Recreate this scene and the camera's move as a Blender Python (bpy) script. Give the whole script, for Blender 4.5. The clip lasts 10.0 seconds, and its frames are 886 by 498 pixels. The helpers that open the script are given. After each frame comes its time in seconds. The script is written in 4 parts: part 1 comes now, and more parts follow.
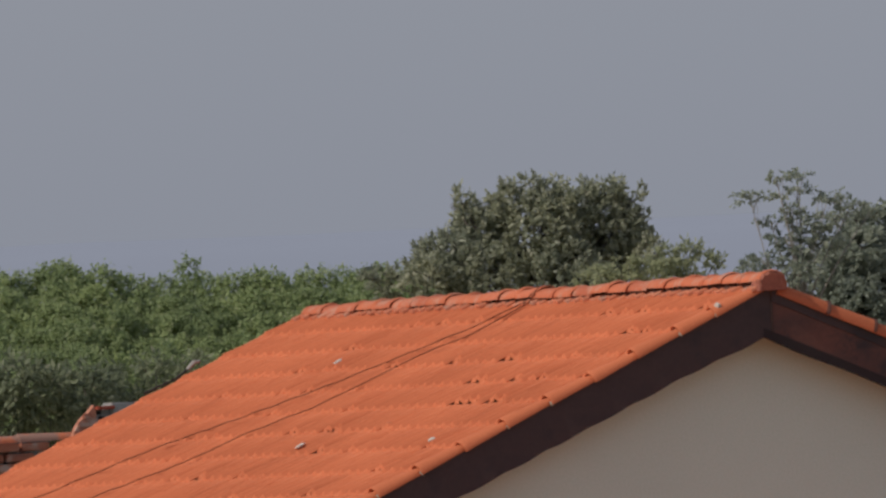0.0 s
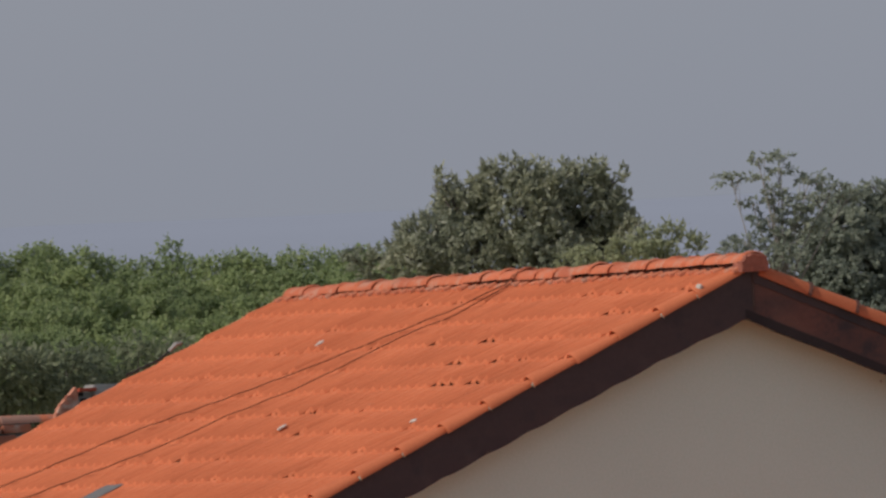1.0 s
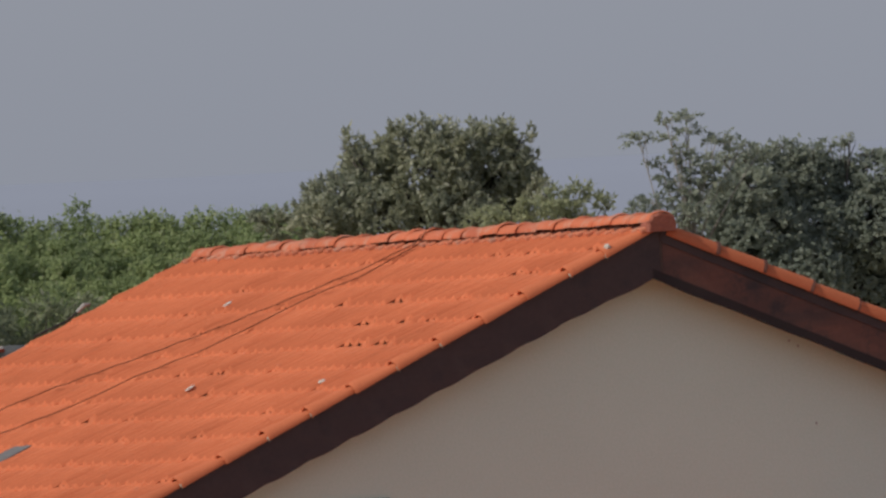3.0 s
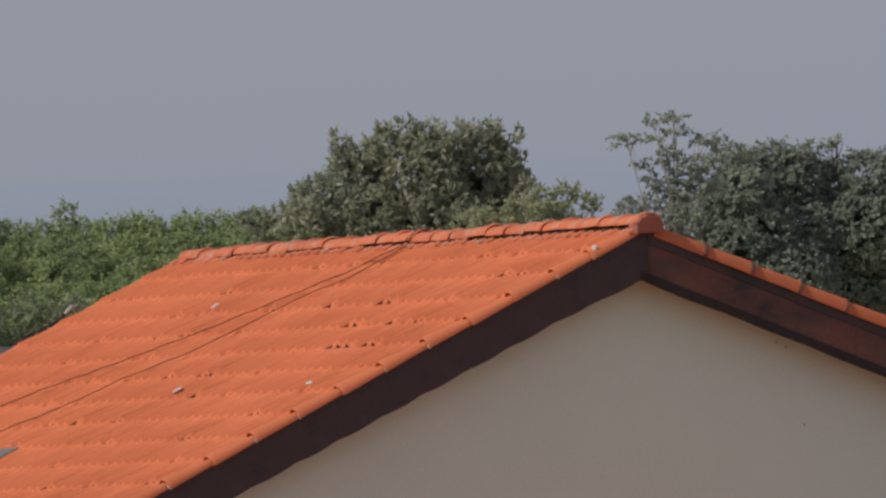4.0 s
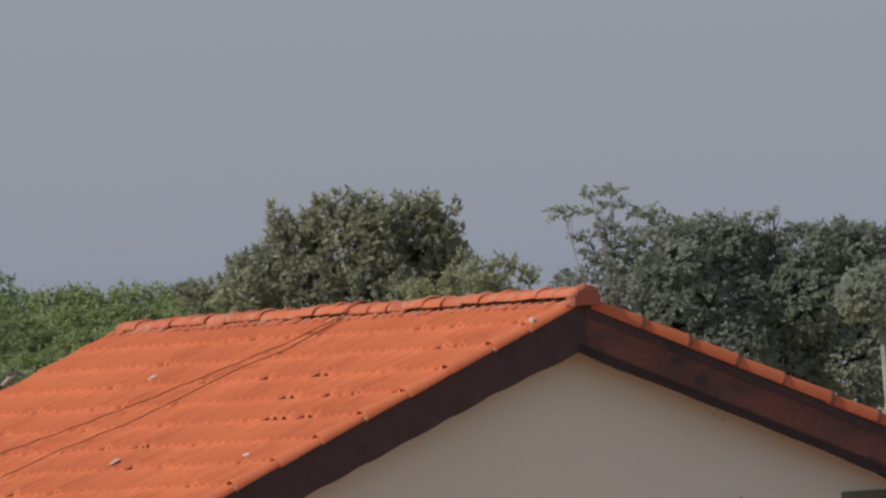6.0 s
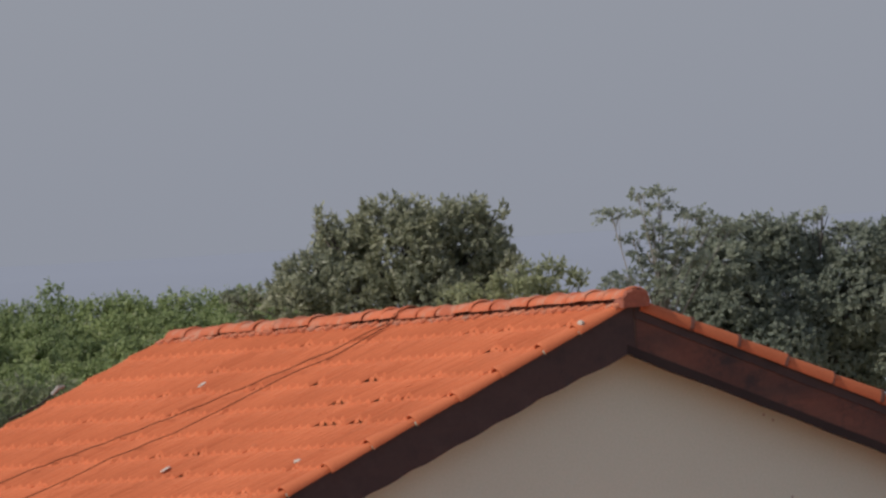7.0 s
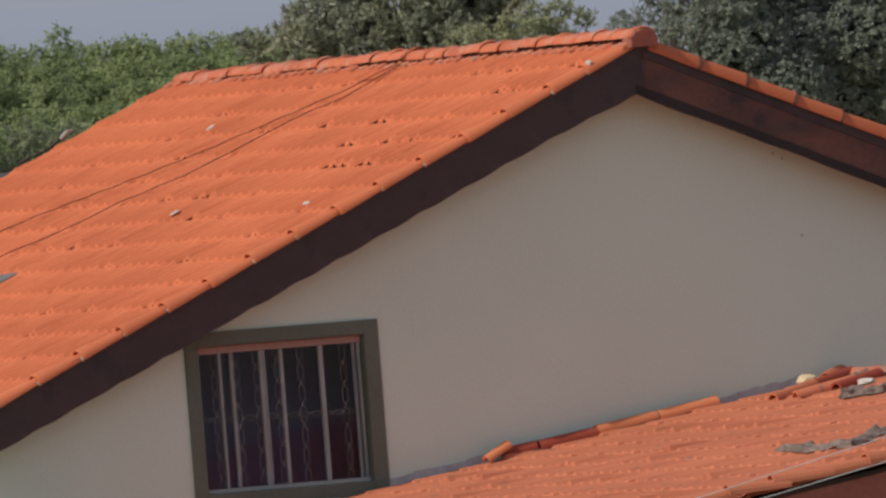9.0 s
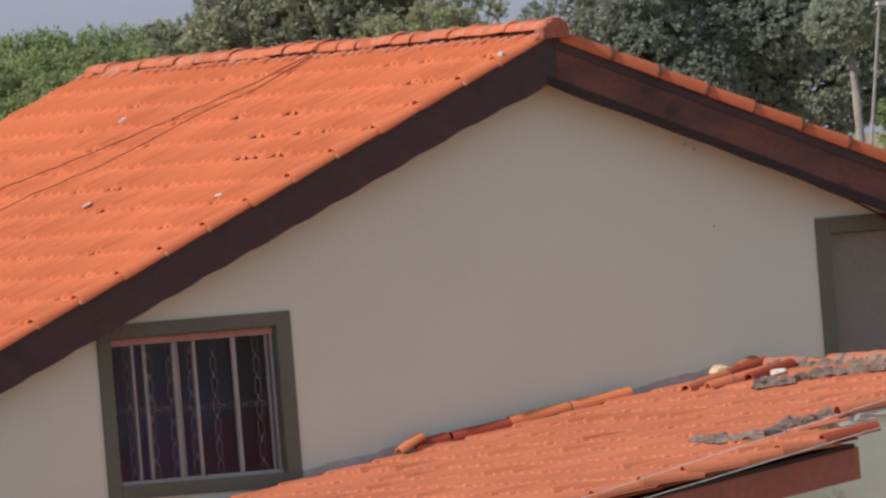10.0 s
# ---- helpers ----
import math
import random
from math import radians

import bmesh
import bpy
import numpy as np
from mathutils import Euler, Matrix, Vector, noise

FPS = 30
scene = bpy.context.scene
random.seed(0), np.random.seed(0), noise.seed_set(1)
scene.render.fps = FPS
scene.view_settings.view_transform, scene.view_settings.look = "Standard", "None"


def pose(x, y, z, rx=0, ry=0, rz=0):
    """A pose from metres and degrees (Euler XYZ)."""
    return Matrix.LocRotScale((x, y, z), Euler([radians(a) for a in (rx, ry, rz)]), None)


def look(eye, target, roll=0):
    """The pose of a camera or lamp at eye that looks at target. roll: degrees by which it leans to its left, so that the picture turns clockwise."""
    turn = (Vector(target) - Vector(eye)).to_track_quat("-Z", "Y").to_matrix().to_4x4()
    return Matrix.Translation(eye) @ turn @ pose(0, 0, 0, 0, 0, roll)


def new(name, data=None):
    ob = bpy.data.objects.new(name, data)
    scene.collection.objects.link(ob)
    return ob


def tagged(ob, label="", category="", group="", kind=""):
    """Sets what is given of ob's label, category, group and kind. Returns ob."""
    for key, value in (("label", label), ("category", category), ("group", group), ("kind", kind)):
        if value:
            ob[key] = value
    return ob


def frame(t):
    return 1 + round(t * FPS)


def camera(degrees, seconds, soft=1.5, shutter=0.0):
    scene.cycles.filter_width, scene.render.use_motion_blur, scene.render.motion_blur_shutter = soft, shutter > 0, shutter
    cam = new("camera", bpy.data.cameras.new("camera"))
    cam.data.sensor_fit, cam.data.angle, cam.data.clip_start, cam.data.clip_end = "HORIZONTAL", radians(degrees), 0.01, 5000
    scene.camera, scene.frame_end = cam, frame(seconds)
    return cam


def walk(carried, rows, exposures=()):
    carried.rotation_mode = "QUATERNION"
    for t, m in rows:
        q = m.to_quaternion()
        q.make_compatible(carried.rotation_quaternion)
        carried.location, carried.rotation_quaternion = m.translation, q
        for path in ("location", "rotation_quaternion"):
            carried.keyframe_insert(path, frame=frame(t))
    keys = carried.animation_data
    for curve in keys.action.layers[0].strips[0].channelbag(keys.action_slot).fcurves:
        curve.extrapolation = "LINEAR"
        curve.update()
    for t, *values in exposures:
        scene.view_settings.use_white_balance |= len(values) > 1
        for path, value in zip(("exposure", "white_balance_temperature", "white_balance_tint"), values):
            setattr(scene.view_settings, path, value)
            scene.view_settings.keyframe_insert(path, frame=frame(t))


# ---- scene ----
# The camera: a long lens held by hand, turning where it stands
EYE = (-70.973, -159.525, 5.579)
PATH = [  # seconds, heading, tilt, roll in degrees
    (0.0, 23.2497, 0.3231, -3.1743),
    (0.2, 23.2942, 0.3185, -3.1986),
    (0.5, 23.3185, 0.3145, -3.2090),
    (0.7, 23.2851, 0.2762, -3.2191),
    (1.0, 23.2885, 0.2793, -3.2420),
    (1.2, 23.3139, 0.2823, -3.2341),
    (1.5, 23.4043, 0.2915, -3.2189),
    (1.7, 23.4228, 0.2891, -3.2742),
    (2.0, 23.3560, 0.2960, -3.3537),
    (2.2, 23.3321, 0.2676, -3.3634),
    (2.5, 23.4010, 0.2233, -3.3736),
    (2.7, 23.4649, 0.1947, -3.3556),
    (3.8, 23.5220, 0.1643, -3.4078),
    (4.0, 23.5190, 0.1800, -3.4183),
    (4.2, 23.4811, 0.1769, -3.4018),
    (4.5, 23.5100, 0.2234, -3.3903),
    (4.8, 23.5569, 0.2723, -3.3928),
    (5.0, 23.5852, 0.2962, -3.4007),
    (5.2, 23.6265, 0.3446, -3.3438),
    (6.3, 23.6753, 0.3170, -3.3399),
    (6.5, 23.6395, 0.2599, -3.3286),
    (6.8, 23.5154, 0.2944, -3.7565),
    (7.0, 23.5621, 0.3500, -4.0391),
    (7.2, 23.5597, 0.3992, -4.2040),
    (7.5, 23.4725, 0.3709, -4.4391),
    (7.8, 23.3915, 0.3732, -4.3495),
    (8.0, 23.3721, 0.3153, -4.2936),
    (8.1, 23.3798, 0.2757, -4.3445),
    (8.2, 23.3919, 0.1937, -4.3943),
    (8.3, 23.4055, 0.0993, -4.4605),
    (8.4, 23.4165, 0.0293, -4.5143),
    (8.5, 23.4228, -0.0655, -4.5603),
    (8.6, 23.4354, -0.1264, -4.5946),
    (8.7, 23.4422, -0.1764, -4.6268),
    (8.8, 23.4534, -0.1893, -4.5761),
    (9.0, 23.4994, -0.2304, -4.4987),
    (9.2, 23.5652, -0.2472, -4.5428),
    (9.3, 23.5939, -0.2584, -4.5767),
    (9.5, 23.6090, -0.2772, -4.6330),
    (9.8, 23.6570, -0.2635, -4.6226),
    (10.0, 23.6947, -0.2653, -4.6323),
]


def aim(heading, tilt, roll):
    h, e = radians(heading), radians(tilt)
    way = Vector((math.sin(h) * math.cos(e), math.cos(h) * math.cos(e), math.sin(e)))
    return look(EYE, Vector(EYE) + way * 100, roll)


EXPOSURES = [(0.0, -0.10), (2.5, -0.06), (4.5, 0.04), (6.5, 0.02), (8.0, -0.05), (8.5, -0.04), (9.0, 0.12), (9.5, 0.30), (10.0, 0.40)]
cam = camera(1.9962, 10.0, soft=2.65)
walk(cam, [(t, aim(h, e, r)) for t, h, e, r in PATH], EXPOSURES)

# World, sun, exposure
SUN_WAY = Vector((-0.77, -0.055, 0.63)).normalized()
world = bpy.data.worlds.new("sky")
scene.world = world
world.use_nodes = True
wn = world.node_tree
sky = wn.nodes.new("ShaderNodeTexSky")
sky.sky_type = "NISHITA"
sky.sun_disc = False
sky.sun_elevation = math.asin(SUN_WAY.z)
sky.sun_rotation = math.atan2(SUN_WAY.x, SUN_WAY.y)
sky.air_density, sky.dust_density, sky.ozone_density = 1.0, 1.5, 2.0
# a veil of dry-season haze, even over the whole sky
veil = wn.nodes.new("ShaderNodeMix")
veil.data_type = "RGBA"
veil.inputs[0].default_value = 0.7
veil.inputs[7].default_value = (3.03, 3.27, 4.15, 1)
wn.links.new(sky.outputs[0], veil.inputs[6])
wn.links.new(veil.outputs[2], wn.nodes["Background"].inputs[0])
wn.nodes["Background"].inputs[1].default_value = 0.1
sun = new("sun", bpy.data.lights.new("sun", "SUN"))
sun.data.energy, sun.data.angle, sun.data.color = 3.05, radians(0.7), (1.0, 0.93, 0.83)
sun.matrix_world = look(SUN_WAY * 60, (0, 0, 0))


# ---- materials ----
def material(name, rough=0.8, metal=0.0):
    m = bpy.data.materials.new(name)
    m.use_nodes = True
    n = m.node_tree.nodes
    b = n["Principled BSDF"]
    b.inputs["Roughness"].default_value, b.inputs["Metallic"].default_value = rough, metal
    return m, n, m.node_tree.links, b


def noise_node(n, l, scale, detail=4.0, rough=0.6, coord=None, stretch=None):
    tc = n.new("ShaderNodeTexCoord")
    src = tc.outputs[coord or "Object"]
    if stretch:
        mp = n.new("ShaderNodeMapping")
        mp.inputs["Scale"].default_value = stretch
        l.new(src, mp.inputs["Vector"])
        src = mp.outputs[0]
    t = n.new("ShaderNodeTexNoise")
    t.inputs["Scale"].default_value, t.inputs["Detail"].default_value, t.inputs["Roughness"].default_value = scale, detail, rough
    l.new(src, t.inputs["Vector"])
    return t.outputs["Fac"]


def ramp(n, l, fac, stops):
    r = n.new("ShaderNodeValToRGB")
    e = r.color_ramp.elements
    while len(e) < len(stops):
        e.new(0.5)
    for k, (p, c) in zip(e, stops):
        k.position, k.color = p, (*c, 1)
    l.new(fac, r.inputs["Fac"])
    return r.outputs["Color"]


def mix(n, l, fac, a, b, mode="MIX"):
    x = n.new("ShaderNodeMix")
    x.data_type, x.blend_type = "RGBA", mode
    for sock, v in ((x.inputs[0], fac), (x.inputs[6], a), (x.inputs[7], b)):
        if hasattr(v, "links"):
            l.new(v, sock)
        elif isinstance(v, tuple):
            sock.default_value = (*v, 1)
        else:
            sock.default_value = v
    return x.outputs[2]


def bump(n, l, b, height, strength=0.3, dist=0.01):
    k = n.new("ShaderNodeBump")
    k.inputs["Strength"].default_value, k.inputs["Distance"].default_value = strength, dist
    l.new(height, k.inputs["Height"])
    l.new(k.outputs[0], b.inputs["Normal"])


def surface(name, c0, c1, scale=3.0, fine=40.0, rough=0.8, bumpy=0.3, dist=0.006, stain=None, stain_at=0.62, metal=0.0, stretch=None):
    """Two colours mixed by a broad and a fine noise, stains and relief."""
    m, n, l, b = material(name, rough, metal)
    a, f = noise_node(n, l, scale, stretch=stretch), noise_node(n, l, fine, 3.0)
    col = ramp(n, l, a, [(0.3, c0), (0.7, c1)])
    col = mix(n, l, 0.35, col, ramp(n, l, f, [(0.3, (0.35, 0.35, 0.35)), (0.7, (0.65, 0.65, 0.65))]), "OVERLAY")
    if stain:
        s = noise_node(n, l, scale * 1.7, 6.0, 0.7)
        col = mix(n, l, ramp(n, l, s, [(stain_at, (0, 0, 0)), (min(stain_at + 0.12, 1), (1, 1, 1))]), col, stain)
    l.new(col, b.inputs["Base Color"])
    bump(n, l, b, f, bumpy, dist)
    return m


def clay(name, light, deep, per_island, worn=(0.30, 0.16, 0.11), stain_at=0.66):
    """Fired clay: each piece its own tone, weather streaks and grain."""
    m, n, l, b = material(name, 0.75)
    if per_island:
        rnd = n.new("ShaderNodeNewGeometry").outputs["Random Per Island"]
    else:
        rnd = n.new("ShaderNodeObjectInfo").outputs["Random"]
    col = ramp(n, l, rnd, [(0.0, deep), (0.35, light), (0.8, tuple(c * 1.03 for c in light)), (1.0, tuple(c * 0.93 for c in light))])
    tc = n.new("ShaderNodeNewGeometry").outputs["Position"]
    t = n.new("ShaderNodeTexNoise")
    t.inputs["Scale"].default_value, t.inputs["Detail"].default_value = 0.9, 5.0
    l.new(tc, t.inputs["Vector"])
    broad = ramp(n, l, t.outputs["Fac"], [(0.35, (0.45, 0.45, 0.45)), (0.65, (0.55, 0.55, 0.55))])
    col = mix(n, l, 0.7, col, broad, "OVERLAY")
    t2 = n.new("ShaderNodeTexNoise")
    t2.inputs["Scale"].default_value, t2.inputs["Detail"].default_value = 9.0, 6.0
    l.new(tc, t2.inputs["Vector"])
    col = mix(n, l, ramp(n, l, t2.outputs["Fac"], [(stain_at, (0, 0, 0)), (stain_at + 0.14, (0.7, 0.7, 0.7))]), col, worn)
    f = n.new("ShaderNodeTexNoise")
    f.inputs["Scale"].default_value, f.inputs["Detail"].default_value = 70.0, 3.0
    l.new(tc, f.inputs["Vector"])
    col = mix(n, l, 0.3, col, ramp(n, l, f.outputs["Fac"], [(0.3, (0.38, 0.38, 0.38)), (0.7, (0.62, 0.62, 0.62))]), "OVERLAY")
    l.new(col, b.inputs["Base Color"])
    b.inputs["Specular IOR Level"].default_value = 0.08
    bump(n, l, b, f.outputs["Fac"], 0.12, 0.004)
    return m


def leaf_material(name, stops, rough=0.5, glow=0.25):
    m, n, l, b = material(name, rough)
    b.inputs["Specular IOR Level"].default_value = 0.25
    rnd = n.new("ShaderNodeNewGeometry").outputs["Random Per Island"]
    col = ramp(n, l, rnd, stops)
    big = noise_node(n, l, 0.55, 3.0)
    col = mix(n, l, 0.6, col, ramp(n, l, big, [(0.35, (0.36, 0.38, 0.36)), (0.65, (0.62, 0.60, 0.52))]), "OVERLAY")
    l.new(col, b.inputs["Base Color"])
    tr = n.new("ShaderNodeBsdfTranslucent")
    l.new(col, tr.inputs["Color"])
    ms = n.new("ShaderNodeMixShader")
    ms.inputs[0].default_value = glow
    l.new(b.outputs[0], ms.inputs[1])
    l.new(tr.outputs[0], ms.inputs[2])
    l.new(ms.outputs[0], n["Material Output"].inputs["Surface"])
    return m


CLAY_L, CLAY_D = (0.545, 0.158, 0.073), (0.510, 0.145, 0.067)
M_TILE = clay("clay_tile", CLAY_L, CLAY_D, False, stain_at=0.70)
M_TILES = clay("clay_tile_field", CLAY_L, CLAY_D, True, stain_at=0.70)
M_CAP = clay("clay_ridge", (0.50, 0.150, 0.078), (0.42, 0.122, 0.068), False, (0.46, 0.24, 0.17), 0.50)
M_WEDGE = clay("clay_wedge", (0.58, 0.21, 0.12), (0.53, 0.18, 0.10), False, (0.44, 0.30, 0.23), 0.56)
# Dark tone paints in the shade of laps and gaps between roof tiles
M_GAP_SHADE = surface("gap_shade_mortar", (0.085, 0.034, 0.024), (0.14, 0.055, 0.038), 9, 40, 0.95, 0.8, 0.01, (0.05, 0.028, 0.024), 0.58)
M_TILE_OLD = clay("clay_tile_old", (0.49, 0.162, 0.086), (0.43, 0.133, 0.072), False, (0.22, 0.12, 0.09), 0.60)
M_TILES_OLD = clay("clay_tile_old_field", (0.49, 0.162, 0.086), (0.43, 0.133, 0.072), True, (0.22, 0.12, 0.09), 0.60)
M_CLAY_PALE = clay("clay_pale", (0.60, 0.20, 0.09), (0.52, 0.17, 0.08), False, (0.4, 0.22, 0.14), 0.6)
M_CLAY_DARK = clay("clay_dark", (0.30, 0.065, 0.04), (0.24, 0.055, 0.035), False, (0.14, 0.06, 0.05), 0.6)
M_PLASTER = surface("cream_plaster", (0.605, 0.715, 0.600), (0.645, 0.76, 0.64), 0.6, 60, 0.9, 0.15, 0.003, (0.52, 0.59, 0.50), 0.72)
M_WHITEWASH = surface("whitewash", (0.84, 0.82, 0.67), (0.92, 0.90, 0.76), 2.5, 30, 0.9, 0.3, 0.004, (0.46, 0.47, 0.36), 0.58)
M_FASCIA = surface("stained_fascia", (0.042, 0.027, 0.027), (0.060, 0.034, 0.030), 1.3, 30, 0.6, 0.2, 0.003, (0.028, 0.020, 0.021), 0.55, stretch=(0.6, 1, 3))
M_FASCIA_RED = surface("red_brown_fascia", (0.060, 0.032, 0.027), (0.150, 0.056, 0.036), 1.9, 30, 0.6, 0.2, 0.003, (0.036, 0.023, 0.023), 0.52, stretch=(0.6, 1, 3))
M_REDBOARD = surface("red_board", (0.36, 0.105, 0.070), (0.42, 0.13, 0.09), 2.0, 30, 0.6, 0.2, 0.003, (0.13, 0.05, 0.04), 0.6)
M_NEAR_BLACK = surface("near_black", (0.018, 0.012, 0.012), (0.028, 0.018, 0.017), 3, 30, 0.8)
M_DECK = surface("roof_underlay", (0.05, 0.03, 0.025), (0.08, 0.045, 0.035), 2, 20, 0.9)
M_GREEN = surface("green_paint", (0.105, 0.130, 0.095), (0.130, 0.155, 0.115), 2, 40, 0.6, 0.2, 0.003, (0.12, 0.13, 0.11), 0.68)
M_STEEL = surface("pale_painted_steel", (0.25, 0.285, 0.27), (0.33, 0.365, 0.35), 4, 60, 0.5, 0.2, 0.002, (0.26, 0.17, 0.13), 0.6)
M_PINKRAIL = surface("worn_pink_rail", (0.33, 0.21, 0.18), (0.40, 0.27, 0.23), 4, 60, 0.6, 0.2, 0.002, (0.22, 0.13, 0.10), 0.6)
M_CHAIN = surface("grille_iron", (0.16, 0.165, 0.16), (0.24, 0.24, 0.235), 6, 60, 0.6, 0.2, 0.002)
M_DOOR = surface("grey_door_paint", (0.185, 0.205, 0.175), (0.215, 0.24, 0.205), 1.5, 40, 0.5, 0.15, 0.002)
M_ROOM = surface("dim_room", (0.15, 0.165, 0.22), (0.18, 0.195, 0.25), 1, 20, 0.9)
M_TAR = surface("tar_flashing", (0.40, 0.415, 0.40), (0.56, 0.56, 0.54), 6, 30, 0.85, 0.6, 0.008, (0.50, 0.49, 0.46), 0.60, stretch=(4, 1, 1))
M_MORTAR = surface("grey_mortar", (0.110, 0.082, 0.066), (0.26, 0.200, 0.165), 9, 35, 0.95, 1.0, 0.02, (0.06, 0.045, 0.038), 0.55)
M_RIDGE_MORTAR = surface("red_mortar", (0.22, 0.070, 0.046), (0.34, 0.11, 0.068), 8, 40, 0.9, 0.6, 0.01, (0.50, 0.34, 0.27), 0.68)
M_MORTAR_PALE = surface("pale_mortar", (0.45, 0.40, 0.35), (0.58, 0.52, 0.46), 9, 50, 0.95, 0.8, 0.01)
M_SPOT = surface("grey_spot", (0.34, 0.36, 0.30), (0.44, 0.46, 0.39), 9, 50, 0.95)
M_WHITE = surface("white_plaster_chip", (0.52, 0.46, 0.40), (0.66, 0.60, 0.54), 9, 60, 0.9, 0.4, 0.004)
M_STONE = surface("yellow_stone", (0.55, 0.42, 0.25), (0.66, 0.53, 0.36), 9, 50, 0.9, 0.6, 0.006)
M_BRICK = clay("red_brick", (0.36, 0.13, 0.08), (0.26, 0.10, 0.07), False, (0.42, 0.34, 0.29), 0.52)
M_BRICK_PALE = clay("pale_brick", (0.44, 0.19, 0.125), (0.36, 0.14, 0.09), False, (0.54, 0.44, 0.37), 0.50)
M_CONCRETE = surface("old_concrete", (0.22, 0.21, 0.20), (0.34, 0.33, 0.31), 4, 40, 0.95, 0.6, 0.008, (0.12, 0.12, 0.115), 0.6)
M_GREYTILE = surface("grey_glass_tile", (0.12, 0.115, 0.115), (0.17, 0.16, 0.155), 5, 40, 0.7, 0.2, 0.002)
M_GREYTILE.node_tree.nodes["Principled BSDF"].inputs["Specular IOR Level"].default_value = 0.1
M_CABLE = surface("dark_cable", (0.075, 0.030, 0.019), (0.105, 0.042, 0.028), 5, 40, 0.95)
M_CABLE.node_tree.nodes["Principled BSDF"].inputs["Specular IOR Level"].default_value = 0.1
M_WHITECABLE = surface("white_cable", (0.55, 0.53, 0.52), (0.68, 0.66, 0.65), 5, 40, 0.5)
M_BARK = surface("bark", (0.06, 0.052, 0.045), (0.11, 0.095, 0.08), 5, 30, 0.95, 0.8, 0.02)
M_BARK_PALE = surface("pale_bark", (0.20, 0.18, 0.16), (0.32, 0.29, 0.26), 5, 30, 0.95, 0.6, 0.02)
M_GROUND = surface("dry_ground", (0.30, 0.23, 0.16), (0.24, 0.21, 0.11), 0.02, 1.5, 0.95, 0.4, 0.05, (0.36, 0.28, 0.20), 0.6)
# Leaf colours lifted past real foliage to stand in for haze over the trees
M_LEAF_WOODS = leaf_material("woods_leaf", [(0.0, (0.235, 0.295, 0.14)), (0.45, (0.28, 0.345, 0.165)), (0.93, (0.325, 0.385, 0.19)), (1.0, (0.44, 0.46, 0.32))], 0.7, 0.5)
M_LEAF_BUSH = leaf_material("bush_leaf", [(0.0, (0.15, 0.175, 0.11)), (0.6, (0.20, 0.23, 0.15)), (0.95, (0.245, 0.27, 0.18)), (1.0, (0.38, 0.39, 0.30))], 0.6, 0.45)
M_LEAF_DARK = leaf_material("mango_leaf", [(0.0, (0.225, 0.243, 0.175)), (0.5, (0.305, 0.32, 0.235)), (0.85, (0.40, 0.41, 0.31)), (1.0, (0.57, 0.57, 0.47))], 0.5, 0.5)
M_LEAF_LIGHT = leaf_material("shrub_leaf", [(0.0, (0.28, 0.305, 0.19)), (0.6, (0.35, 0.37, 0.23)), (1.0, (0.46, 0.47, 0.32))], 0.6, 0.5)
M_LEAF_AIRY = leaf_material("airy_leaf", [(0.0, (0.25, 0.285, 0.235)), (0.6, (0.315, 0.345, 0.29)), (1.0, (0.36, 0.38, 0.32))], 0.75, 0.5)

glass, gn, gl, gb = material("window_glass", 0.04)
gb.inputs["Base Color"].default_value = (0.68, 0.76, 0.92, 1)
gb.inputs["Transmission Weight"].default_value = 1.0
gb.inputs["IOR"].default_value = 1.31
M_GLASS = glass


# ---- mesh helpers ----
def link(name, bm, mat, parent=None, label="", smooth=False):
    me = bpy.data.meshes.new(name)
    bmesh.ops.recalc_face_normals(bm, faces=bm.faces)
    bm.to_mesh(me)
    bm.free()
    me.materials.append(mat)
    if smooth:
        me.polygons.foreach_set("use_smooth", [True] * len(me.polygons))
    ob = new(name, me)
    ob.parent = parent
    if parent:
        ob.matrix_parent_inverse = parent.matrix_world.inverted()
    if label:
        ob["label"] = label
    return ob


part = link


def raw(name, verts, faces, mat, parent=None, label="", smooth=False):
    me = bpy.data.meshes.new(name)
    me.from_pydata(verts, [], faces)
    me.materials.append(mat)
    if smooth:
        me.polygons.foreach_set("use_smooth", [True] * len(me.polygons))
    me.update()
    ob = new(name, me)
    ob.parent = parent
    if parent:
        ob.matrix_parent_inverse = parent.matrix_world.inverted()
    if label:
        ob["label"] = label
    return ob


def piece(name, me, m, parent):
    ob = new(name, me)
    ob.parent = parent
    ob.matrix_parent_inverse = parent.matrix_world.inverted()
    ob.matrix_basis = m
    return ob


def box_bm(x0, x1, y0, y1, z0, z1, bevel=0.0, bm=None):
    b = bmesh.new()
    bmesh.ops.create_cube(b, size=1)
    for v in b.verts:
        v.co = Vector(((x0 + x1) / 2 + v.co.x * (x1 - x0), (y0 + y1) / 2 + v.co.y * (y1 - y0), (z0 + z1) / 2 + v.co.z * (z1 - z0)))
    if bevel:
        bmesh.ops.bevel(b, geom=b.edges[:], offset=bevel, segments=2, affect="EDGES")
    if bm is None:
        return b
    tmp = bpy.data.meshes.new("tmp")
    b.to_mesh(tmp)
    b.free()
    bm.from_mesh(tmp)
    bpy.data.meshes.remove(tmp)
    return bm


